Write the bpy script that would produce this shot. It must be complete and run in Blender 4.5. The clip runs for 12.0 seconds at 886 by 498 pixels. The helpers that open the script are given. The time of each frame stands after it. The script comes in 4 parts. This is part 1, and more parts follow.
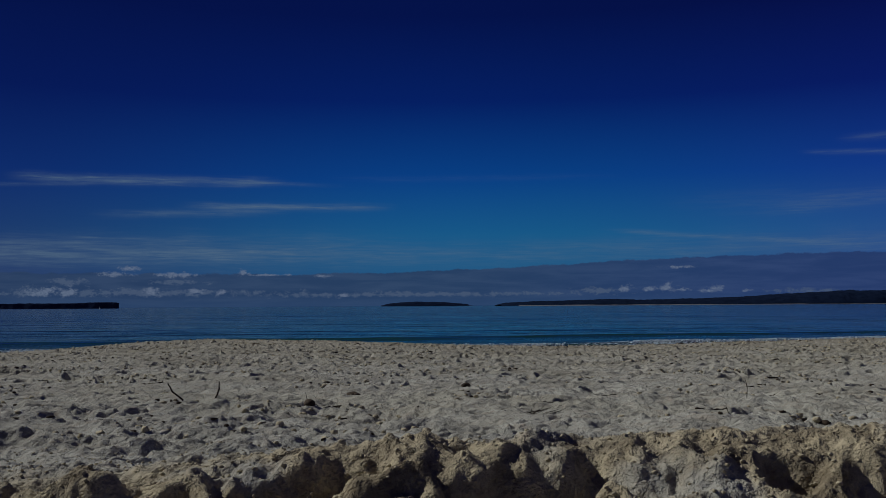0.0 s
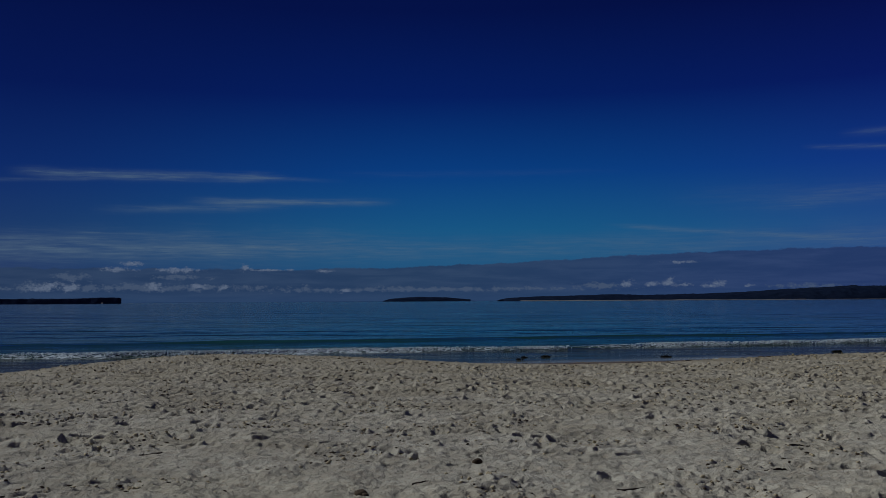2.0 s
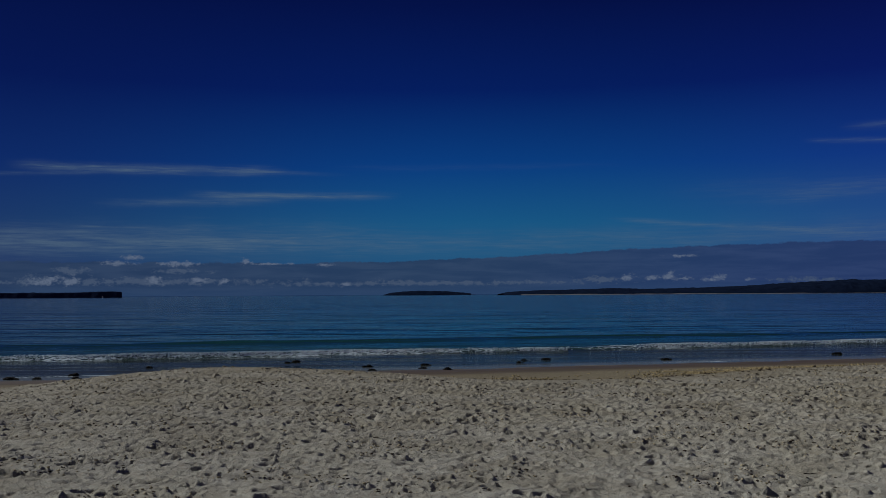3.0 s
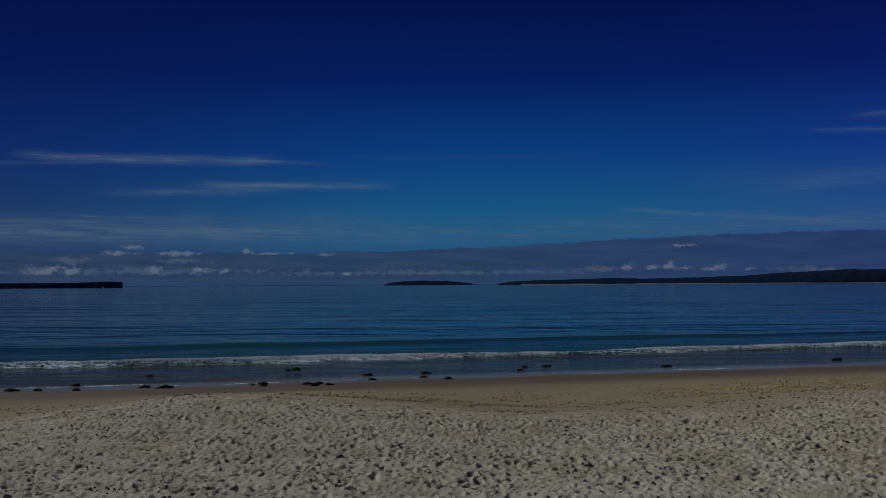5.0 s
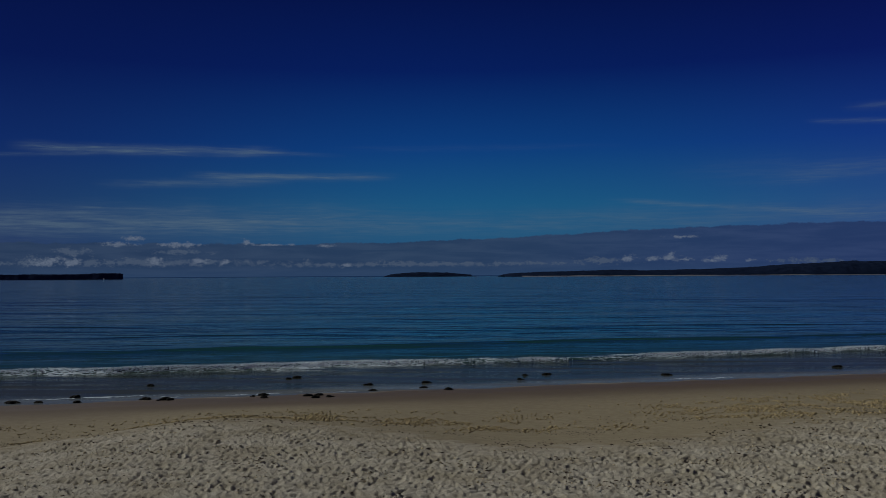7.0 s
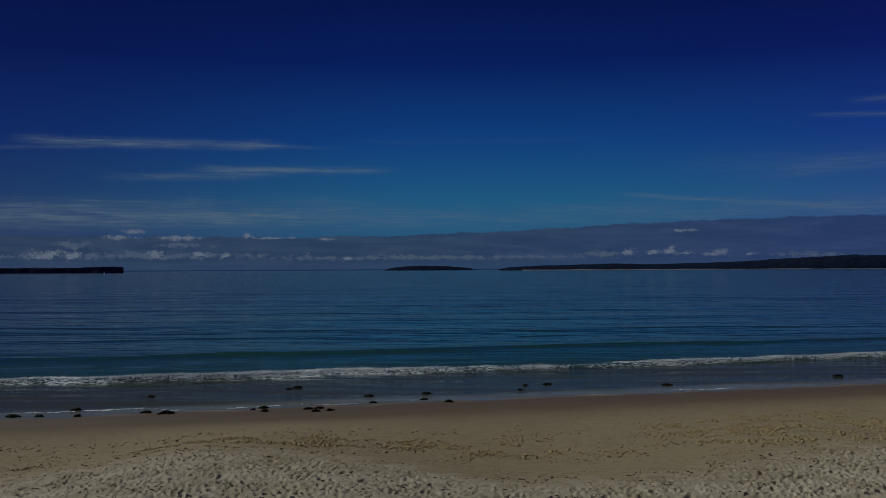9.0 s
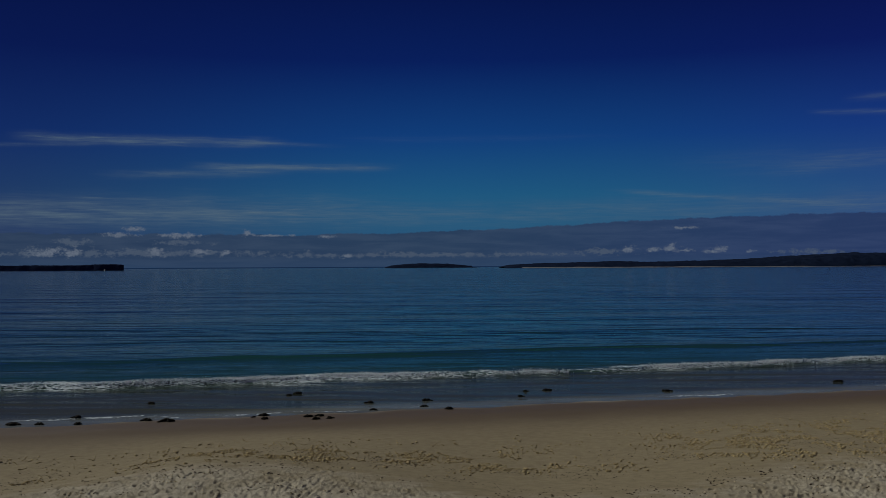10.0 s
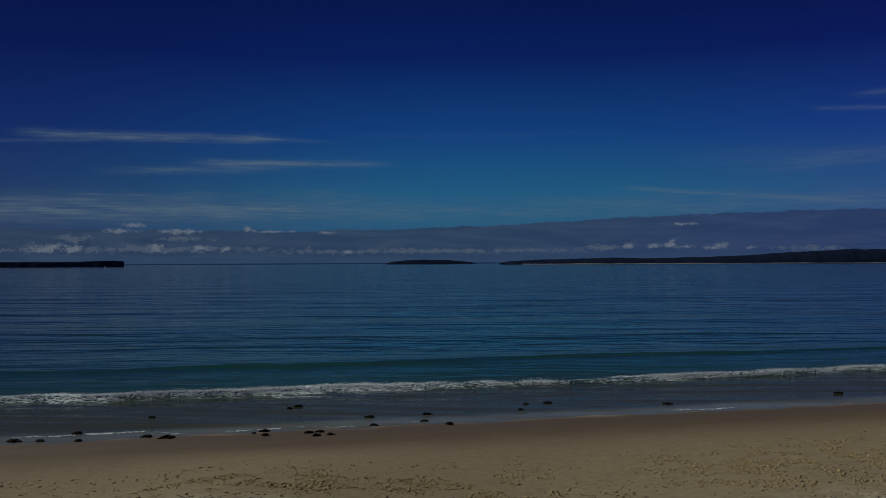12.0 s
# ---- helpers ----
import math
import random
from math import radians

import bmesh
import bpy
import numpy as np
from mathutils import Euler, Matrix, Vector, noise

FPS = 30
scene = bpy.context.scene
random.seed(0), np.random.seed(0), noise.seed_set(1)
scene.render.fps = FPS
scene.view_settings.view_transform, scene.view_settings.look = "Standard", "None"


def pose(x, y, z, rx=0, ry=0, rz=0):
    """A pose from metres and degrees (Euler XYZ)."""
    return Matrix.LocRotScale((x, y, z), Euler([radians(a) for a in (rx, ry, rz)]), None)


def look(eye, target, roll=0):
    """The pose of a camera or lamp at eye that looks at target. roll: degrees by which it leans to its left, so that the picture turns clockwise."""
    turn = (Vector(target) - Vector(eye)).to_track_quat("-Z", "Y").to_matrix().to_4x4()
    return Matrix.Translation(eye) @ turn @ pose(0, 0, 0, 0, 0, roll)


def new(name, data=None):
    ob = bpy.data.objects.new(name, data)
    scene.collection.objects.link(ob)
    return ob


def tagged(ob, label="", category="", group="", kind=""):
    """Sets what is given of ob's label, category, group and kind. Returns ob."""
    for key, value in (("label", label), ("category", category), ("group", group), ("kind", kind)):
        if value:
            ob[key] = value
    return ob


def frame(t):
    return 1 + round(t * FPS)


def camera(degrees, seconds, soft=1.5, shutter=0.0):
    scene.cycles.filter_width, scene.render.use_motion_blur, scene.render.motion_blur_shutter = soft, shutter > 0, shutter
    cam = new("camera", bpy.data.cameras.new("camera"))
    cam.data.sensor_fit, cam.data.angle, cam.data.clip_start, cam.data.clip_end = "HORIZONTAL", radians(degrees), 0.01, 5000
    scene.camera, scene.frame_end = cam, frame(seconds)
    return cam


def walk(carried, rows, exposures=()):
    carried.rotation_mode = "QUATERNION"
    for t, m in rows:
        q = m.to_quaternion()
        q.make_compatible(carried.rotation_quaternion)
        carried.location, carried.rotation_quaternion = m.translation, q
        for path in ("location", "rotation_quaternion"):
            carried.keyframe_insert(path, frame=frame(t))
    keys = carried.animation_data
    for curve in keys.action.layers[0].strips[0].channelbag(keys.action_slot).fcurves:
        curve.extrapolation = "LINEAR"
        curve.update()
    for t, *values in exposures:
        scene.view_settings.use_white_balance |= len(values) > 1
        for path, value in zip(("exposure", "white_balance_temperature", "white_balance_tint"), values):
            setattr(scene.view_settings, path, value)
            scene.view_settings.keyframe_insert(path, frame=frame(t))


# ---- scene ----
SKY_STRENGTH = 0.1
SUN_ELEVATION, SUN_AZIMUTH = 37.0, -66.0

# seconds, x, y, z, pitch, roll, yaw: a small drone lifts off the sand and climbs straight up
PATH = [
    (0.0, 0.033, -0.224, 2.897, 3.57, 0.34, -0.263),
    (0.5, 0.033, -0.223, 2.898, 3.58, 0.345, -0.151),
    (0.8, 0.033, -0.223, 2.898, 3.575, 0.34, -0.132),
    (1.0, 0.032, -0.222, 2.906, 3.56, 0.338, -0.127),
    (1.3, 0.014, -0.110, 3.035, 3.54, 0.340, -0.115),
    (1.5, -0.003, -0.042, 3.134, 3.49, 0.345, -0.122),
    (2.0, -0.020, 0.010, 3.420, 3.262, 0.340, -0.130),
    (2.5, -0.018, 0.003, 3.681, 3.044, 0.345, -0.118),
    (3.0, -0.016, -0.020, 3.950, 2.868, 0.340, -0.105),
    (5.0, -0.017, -0.028, 4.985, 2.210, 0.370, -0.083),
    (5.5, -0.016, -0.028, 5.235, 2.064, 0.366, -0.080),
    (6.0, -0.014, -0.026, 5.490, 1.937, 0.360, -0.078),
    (6.5, -0.010, -0.024, 5.745, 1.800, 0.360, -0.072),
    (7.0, -0.008, -0.020, 6.000, 1.660, 0.345, -0.058),
    (9.0, -0.006, -0.002, 6.990, 1.243, 0.304, -0.031),
    (9.5, -0.004, 0.004, 7.240, 1.155, 0.302, -0.023),
    (10.0, -0.002, 0.010, 7.500, 1.078, 0.300, -0.020),
    (10.5, -0.001, 0.012, 7.745, 1.004, 0.305, -0.020),
    (11.0, 0.000, 0.010, 7.995, 0.938, 0.310, -0.014),
    (11.5, 0.000, 0.006, 8.245, 0.886, 0.298, -0.007),
    (12.0, 0.000, 0.000, 8.500, 0.836, 0.290, 0.000),
]
cam = camera(52.2, 12.0, soft=0.75)
walk(cam, [(t, pose(x, y, z, 90 + p, r, w)) for t, x, y, z, p, r, w in PATH],
     exposures=[(0.0, -0.53, 5740, 13), (1.5, -0.61, 5760, 13), (3.2, -0.62, 5850, 13), (6.0, -0.64, 6000, 12), (9.5, -0.58, 6380, 11), (12.0, -0.54, 6580, 10)])


# ---------------------------------------------------------------- node helpers
class Nodes:
    """Short hand for building shader node trees."""

    def __init__(self, tree):
        self.tree = tree
        tree.nodes.clear()

    def add(self, kind, **props):
        node = self.tree.nodes.new(kind)
        for key, value in props.items():
            setattr(node, key, value)
        return node

    def put(self, socket, value):
        if isinstance(value, bpy.types.NodeSocket):
            self.tree.links.new(value, socket)
        elif value is not None:
            socket.default_value = value

    def math(self, op, a, b=None, c=None, clamp=False):
        node = self.add("ShaderNodeMath", operation=op, use_clamp=clamp)
        for socket, value in zip(node.inputs, (a, b, c)):
            self.put(socket, value)
        return node.outputs[0]

    def ramp01(self, value, low, high):
        node = self.add("ShaderNodeMapRange", interpolation_type="SMOOTHSTEP")
        self.put(node.inputs[0], value)
        self.put(node.inputs[1], low)
        self.put(node.inputs[2], high)
        return node.outputs[0]

    def mix(self, factor, a, b, blend="MIX"):
        node = self.add("ShaderNodeMix", data_type="RGBA", blend_type=blend)
        self.put(node.inputs[0], factor)
        self.put(node.inputs[6], a)
        self.put(node.inputs[7], b)
        return node.outputs[2]

    def noise(self, vector, scale, detail=4.0, rough=0.55, distortion=0.0):
        node = self.add("ShaderNodeTexNoise")
        self.put(node.inputs["Vector"], vector)
        self.put(node.inputs["Scale"], scale)
        self.put(node.inputs["Detail"], detail)
        self.put(node.inputs["Roughness"], rough)
        self.put(node.inputs["Distortion"], distortion)
        return node.outputs[0]

    def combine(self, x, y, z=0.0):
        node = self.add("ShaderNodeCombineXYZ")
        for socket, value in zip(node.inputs, (x, y, z)):
            self.put(socket, value)
        return node.outputs[0]

    def scaled(self, vector, sx, sy, sz):
        node = self.add("ShaderNodeVectorMath", operation="MULTIPLY")
        self.put(node.inputs[0], vector)
        node.inputs[1].default_value = (sx, sy, sz)
        return node.outputs[0]

    def attribute(self, name):
        return self.add("ShaderNodeAttribute", attribute_name=name).outputs["Fac"]

    def bump(self, height, strength, distance, normal=None):
        node = self.add("ShaderNodeBump")
        self.put(node.inputs["Height"], height)
        node.inputs["Strength"].default_value = strength
        node.inputs["Distance"].default_value = distance
        self.put(node.inputs["Normal"], normal)
        return node.outputs[0]


def rgb(r, g, b):
    return (r, g, b, 1.0)


# ---------------------------------------------------------------- sky and sun
def build_sky():
    world = bpy.data.worlds.new("sky")
    world.use_nodes = True
    scene.world = world
    n = Nodes(world.node_tree)
    way = n.add("ShaderNodeTexCoord").outputs["Generated"]
    split = n.add("ShaderNodeSeparateXYZ")
    n.put(split.inputs[0], way)
    az = n.math("MULTIPLY", n.math("ARCTAN2", split.outputs[0], split.outputs[1]), 57.2958)
    el = n.math("MULTIPLY", n.math("ARCSINE", split.outputs[2]), 57.2958)

    air = n.add("ShaderNodeTexSky", sky_type="NISHITA", sun_disc=False)
    air.sun_elevation, air.sun_rotation = radians(SUN_ELEVATION), radians(SUN_AZIMUTH)
    air.air_density, air.dust_density, air.ozone_density = 1.0, 0.3, 2.0

    # the deep blue of the clear air by height above the horizon
    tint = n.add("ShaderNodeValToRGB")
    n.put(tint.inputs[0], n.math("DIVIDE", el, 40.0, clamp=True))
    stops = [(0.0, (0.034, 0.100, 0.215)), (0.06, (0.025, 0.124, 0.222)), (0.11, (0.0180, 0.128, 0.238)),
             (0.20, (0.0072, 0.062, 0.218)), (0.32, (0.0030, 0.0125, 0.095)), (0.45, (0.0020, 0.0030, 0.034)),
             (0.75, (0.004, 0.006, 0.024)), (1.0, (0.006, 0.009, 0.022))]
    bar = tint.color_ramp
    while len(bar.elements) < len(stops):
        bar.elements.new(0.5)
    for element, (at, colour) in zip(bar.elements, stops):
        element.position, element.color = at, rgb(*colour)
    # the air brightens towards the middle of the bay and turns violet away from it
    left = n.ramp01(n.math("MULTIPLY", az, -1.0), -2.0, 30.0)
    right = n.ramp01(az, 6.0, 36.0)
    clear = n.mix(left, tint.outputs[0], n.mix(1.0, tint.outputs[0], rgb(1.0, 0.34, 0.42), "MULTIPLY"))
    clear = n.mix(right, clear, n.mix(1.0, clear, rgb(1.7, 0.68, 1.1), "MULTIPLY"))
    scattered = n.mix(1.0, air.outputs[0], rgb(0.0004, 0.002, 0.010), "MULTIPLY")
    sky = n.mix(1.0, clear, scattered, "ADD")

    # thin high cloud drawn out by the wind
    wind = n.combine(n.math("MULTIPLY", az, 0.12), n.math("MULTIPLY", el, 1.3), 3.0)
    fibre = n.ramp01(n.noise(wind, 1.6, 6.0, 0.62, 0.6), 0.36, 0.66)
    fine = n.ramp01(n.noise(n.scaled(wind, 2.5, 4.0, 1.0), 1.5, 5.0, 0.6, 0.3), 0.3, 0.75)

    def streak(a0, a1, e0, lean, thick, soft, amount):
        line = n.math("ADD", e0, n.math("MULTIPLY", n.math("SUBTRACT", az, a0), lean))
        wave = n.math("MULTIPLY", n.math("SUBTRACT", n.noise(n.combine(az, 0.0, e0), 0.35, 3.0), 0.5), thick * 1.1)
        off = n.math("DIVIDE", n.math("SUBTRACT", el, n.math("ADD", line, wave)), thick)
        body = n.math("EXPONENT", n.math("MULTIPLY", n.math("MULTIPLY", off, off), -1.0))
        span = n.math("MULTIPLY", n.ramp01(az, a0 - soft * 0.5, a0 + soft), n.math("SUBTRACT", 1.0, n.ramp01(az, a1 - soft, a1 + soft)))
        grain = n.math("ADD", 0.35, n.math("MULTIPLY", fine, 0.65))
        return n.math("MULTIPLY", n.math("MULTIPLY", body, span), n.math("MULTIPLY", grain, amount))

    veils = [
        streak(-25.2, -11.0, 7.52, 0.012, 0.24, 1.8, 0.80),
        streak(-14.0, -7.5, 7.66, -0.012, 0.10, 2.0, 0.40),
        streak(-29.0, -21.0, 6.85, 0.06, 0.10, 2.0, 0.30),
        streak(-15.5, -4.4, 6.15, 0.008, 0.20, 2.2, 0.66),
        streak(-20.5, -11.0, 5.55, 0.03, 0.20, 2.2, 0.50),
        streak(-22.0, -18.5, 4.14, -0.01, 0.05, 1.0, 0.40),
        streak(-34.0, -5.0, 3.2, 0.02, 0.75, 6.0, 0.42),
        streak(11.0, 25.0, 4.62, -0.088, 0.13, 2.5, 0.42),
        streak(20.0, 32.0, 5.5, 0.10, 0.45, 3.0, 0.30),
        streak(15.0, 24.0, 6.2, 0.0, 0.60, 4.0, 0.12),
        streak(22.5, 32.0, 8.85, -0.06, 0.13, 1.6, 0.50),
        streak(24.5, 32.0, 9.5, 0.03, 0.20, 1.6, 0.30),
        streak(-32.0, 32.0, 2.85, 0.012, 0.70, 4.0, 0.34),
        streak(-6.0, 9.0, 8.0, 0.0, 0.18, 4.0, 0.08),
    ]
    veil = veils[0]
    for other in veils[1:]:
        veil = n.math("ADD", veil, other)
    veil = n.math("MULTIPLY", veil, n.math("ADD", 0.55, n.math("MULTIPLY", fibre, 0.6)), clamp=True)
    sky = n.mix(veil, sky, rgb(0.140, 0.210, 0.270))

    # the low grey bank over the horizon with a ragged upper edge
    rag = n.math("MULTIPLY", n.math("SUBTRACT", n.noise(n.combine(az, n.math("MULTIPLY", el, 1.5), 1.0), 0.6, 8.0, 0.68), 0.5), 0.55)
    rise = n.math("MULTIPLY", n.ramp01(az, -9.0, 22.0), 0.95)
    edge = n.math("ADD", n.math("ADD", 2.0, rise), rag)
    bank = n.math("SUBTRACT", 1.0, n.ramp01(n.math("SUBTRACT", el, edge), -0.05, 0.06))
    layers = n.noise(n.combine(n.math("MULTIPLY", az, 0.18), n.math("MULTIPLY", el, 1.6), 6.0), 1.2, 6.0, 0.6, 0.4)
    bank_tone = n.mix(n.ramp01(layers, 0.35, 0.7), rgb(0.033, 0.065, 0.134), rgb(0.050, 0.086, 0.158))
    bank_tone = n.mix(n.ramp01(az, -4.0, 28.0), bank_tone, n.mix(1.0, bank_tone, rgb(0.88, 0.88, 1.20), "MULTIPLY"))
    sky = n.mix(n.math("MULTIPLY", bank, 0.92), sky, bank_tone)

    # small bright heads of cumulus standing in the bank
    spot = n.combine(az, el, 0.0)
    curl = n.noise(n.combine(az, n.math("MULTIPLY", el, 1.5), 9.0), 2.2, 7.0, 0.62)
    crisp = n.noise(n.combine(az, n.math("MULTIPLY", el, 1.3), 4.0), 7.0, 4.0, 0.6)

    def heads(places, low, high):
        """Heaps of cloud, each given by bearing, height, half its width and half its height in degrees."""
        nearest = None
        for a0, e0, wide, tall in places:
            off = n.add("ShaderNodeVectorMath", operation="MULTIPLY_ADD")
            n.put(off.inputs[0], spot)
            off.inputs[1].default_value = (1 / wide, 1 / tall, 0.0)
            off.inputs[2].default_value = (-a0 / wide, -e0 / tall, 0.0)
            far = n.add("ShaderNodeVectorMath", operation="LENGTH")
            n.put(far.inputs[0], off.outputs[0])
            gap = far.outputs["Value"]
            nearest = gap if nearest is None else n.math("MINIMUM", nearest, gap)
        ragged = n.math("ADD", n.math("MULTIPLY", n.math("SUBTRACT", curl, 0.47), 4.6), n.math("MULTIPLY", n.math("SUBTRACT", crisp, 0.5), 1.7))
        return n.ramp01(n.math("ADD", n.math("SUBTRACT", 1.0, nearest), ragged), low, high)

    dim = heads([(-23.9, 0.95, 0.9, 0.30), (-22.3, 1.48, 0.95, 0.26), (-18.4, 0.90, 1.4, 0.24), (-16.2, 1.50, 1.6, 0.14),
                 (-8.5, 0.73, 1.0, 0.18), (-3.2, 0.80, 1.4, 0.16), (1.4, 0.72, 1.6, 0.14), (10.0, 0.88, 1.6, 0.18), (22.0, 0.72, 1.8, 0.16), (-14.5, 0.86, 0.8, 0.18), (-19.0, 0.84, 9.0, 0.20), (-2.0, 0.70, 10.0, 0.14)], -0.1, 1.0)
    bright = heads([(-23.6, 0.92, 0.75, 0.20), (-22.4, 0.93, 0.50, 0.24), (-18.8, 2.30, 0.55, 0.13), (-19.6, 1.96, 1.0, 0.13), (-16.0, 1.93, 1.05, 0.15),
                    (-17.5, 0.97, 0.45, 0.20), (-15.0, 0.97, 0.45, 0.16), (-12.2, 2.10, 0.32, 0.18), (-10.8, 1.95, 1.3, 0.06), (-7.3, 1.88, 0.45, 0.09),
                    (-13.5, 0.90, 0.30, 0.13), (-6.1, 0.66, 0.35, 0.11), (11.65, 0.96, 0.34, 0.20), (13.2, 0.92, 0.45, 0.14), (14.2, 1.02, 0.42, 0.20),
                    (15.1, 0.86, 0.5, 0.10), (17.0, 0.98, 0.38, 0.21), (16.6, 0.80, 0.45, 0.10), (14.9, 2.28, 0.7, 0.08), (18.9, 0.80, 0.3, 0.07)], -0.3, 1.15)
    sky = n.mix(n.math("MULTIPLY", dim, 0.75), sky, rgb(0.100, 0.138, 0.205))
    sky = n.mix(n.math("MULTIPLY", bright, n.math("ADD", 0.45, n.math("MULTIPLY", crisp, 0.7)), clamp=True), sky, rgb(0.175, 0.215, 0.285))
    # haze lies on the horizon itself
    haze = n.math("MULTIPLY", n.math("SUBTRACT", 1.0, n.ramp01(el, -0.2, 0.9)), 0.6)
    sky = n.mix(haze, sky, rgb(0.038, 0.082, 0.172))

    # below the horizon the open sea goes on
    under = n.math("SUBTRACT", 1.0, n.ramp01(el, -0.05, 0.0))
    sky = n.mix(under, sky, rgb(0.011, 0.032, 0.088))
    back = n.add("ShaderNodeBackground")
    n.put(back.inputs[0], sky)
    back.inputs[1].default_value = SKY_STRENGTH * 10.0
    out = n.add("ShaderNodeOutputWorld")
    n.put(out.inputs[0], back.outputs[0])


def build_sun():
    light = bpy.data.lights.new("sun", "SUN")
    light.energy, light.angle, light.color = 5.0, radians(0.55), (1.0, 0.955, 0.83)
    sun = new("sun", light)
    a, e = radians(SUN_AZIMUTH), radians(SUN_ELEVATION)
    d = Vector((math.sin(a) * math.cos(e), math.cos(a) * math.cos(e), math.sin(e)))
    sun.matrix_world = look(d * 100, (0, 0, 0))


build_sky()
build_sun()


# ---------------------------------------------------------------- materials
def material(name):
    mat = bpy.data.materials.new(name)
    mat.use_nodes = True
    n = Nodes(mat.node_tree)
    shader = n.add("ShaderNodeBsdfPrincipled")
    out = n.add("ShaderNodeOutputMaterial")
    n.put(out.inputs[0], shader.outputs[0])
    where = n.add("ShaderNodeNewGeometry").outputs["Position"]
    return mat, n, shader, where, out


def sand_material():
    mat, n, s, where, out = material("beach_sand")
    wet, damp, film = n.attribute("wetness"), n.attribute("dampness"), n.attribute("film")
    broad = n.noise(where, 0.35, 5.0, 0.6)
    patch = n.noise(where, 3.2, 6.0, 0.62)
    grain = n.noise(where, 240.0, 2.0, 0.7)
    grit = n.noise(where, 55.0, 4.0, 0.7)
    dry = n.mix(n.ramp01(patch, 0.3, 0.72), rgb(0.312, 0.300, 0.250), rgb(0.425, 0.416, 0.360))
    dry = n.mix(n.math("MULTIPLY", n.ramp01(broad, 0.45, 0.75), 0.45), dry, rgb(0.390, 0.369, 0.278))
    dry = n.mix(n.math("MULTIPLY", n.ramp01(grain, 0.54, 0.68), 0.5), dry, rgb(0.207, 0.166, 0.116))
    dry = n.mix(n.math("MULTIPLY", n.ramp01(grit, 0.56, 0.70), 0.5), dry, rgb(0.249, 0.203, 0.141))
    flat = n.mix(n.ramp01(patch, 0.3, 0.7), rgb(0.152, 0.129, 0.082), rgb(0.196, 0.170, 0.110))
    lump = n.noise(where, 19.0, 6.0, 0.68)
    fleck = n.noise(where, 13.0, 5.0, 0.7)
    dry = n.mix(n.math("MULTIPLY", n.ramp01(fleck, 0.50, 0.66), 0.28), dry, rgb(0.27, 0.195, 0.130))
    colour = n.mix(damp, dry, flat)
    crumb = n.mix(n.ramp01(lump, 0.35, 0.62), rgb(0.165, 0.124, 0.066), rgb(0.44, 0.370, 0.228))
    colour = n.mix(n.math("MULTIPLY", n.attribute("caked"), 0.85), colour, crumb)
    colour = n.mix(wet, colour, rgb(0.073, 0.055, 0.040))
    colour = n.mix(n.attribute("submerged"), colour, rgb(0.195, 0.178, 0.137))
    n.put(s.inputs["Base Color"], colour)
    rough = n.math("SUBTRACT", 0.95, n.math("MULTIPLY", film, 0.35))
    n.put(s.inputs["Roughness"], rough)
    s.inputs["Diffuse Roughness"].default_value = 0.2
    n.put(s.inputs["Specular IOR Level"], n.math("ADD", 0.12, n.math("MULTIPLY", film, 0.06)))
    calm = n.math("SUBTRACT", 1.0, n.math("MULTIPLY", n.ramp01(damp, 0.6, 1.0), n.math("ADD", 0.35, n.math("MULTIPLY", wet, 0.6))))
    n1 = n.bump(n.math("MULTIPLY", lump, calm), 0.8, 0.034)
    n2 = n.bump(n.math("MULTIPLY", grit, calm), 0.8, 0.014, n1)
    smoothed = n.math("SUBTRACT", 1.0, n.math("MULTIPLY", wet, 0.9))
    n.put(s.inputs["Normal"], n.bump(n.math("MULTIPLY", grain, smoothed), 0.5, 0.004, n2))
    return mat


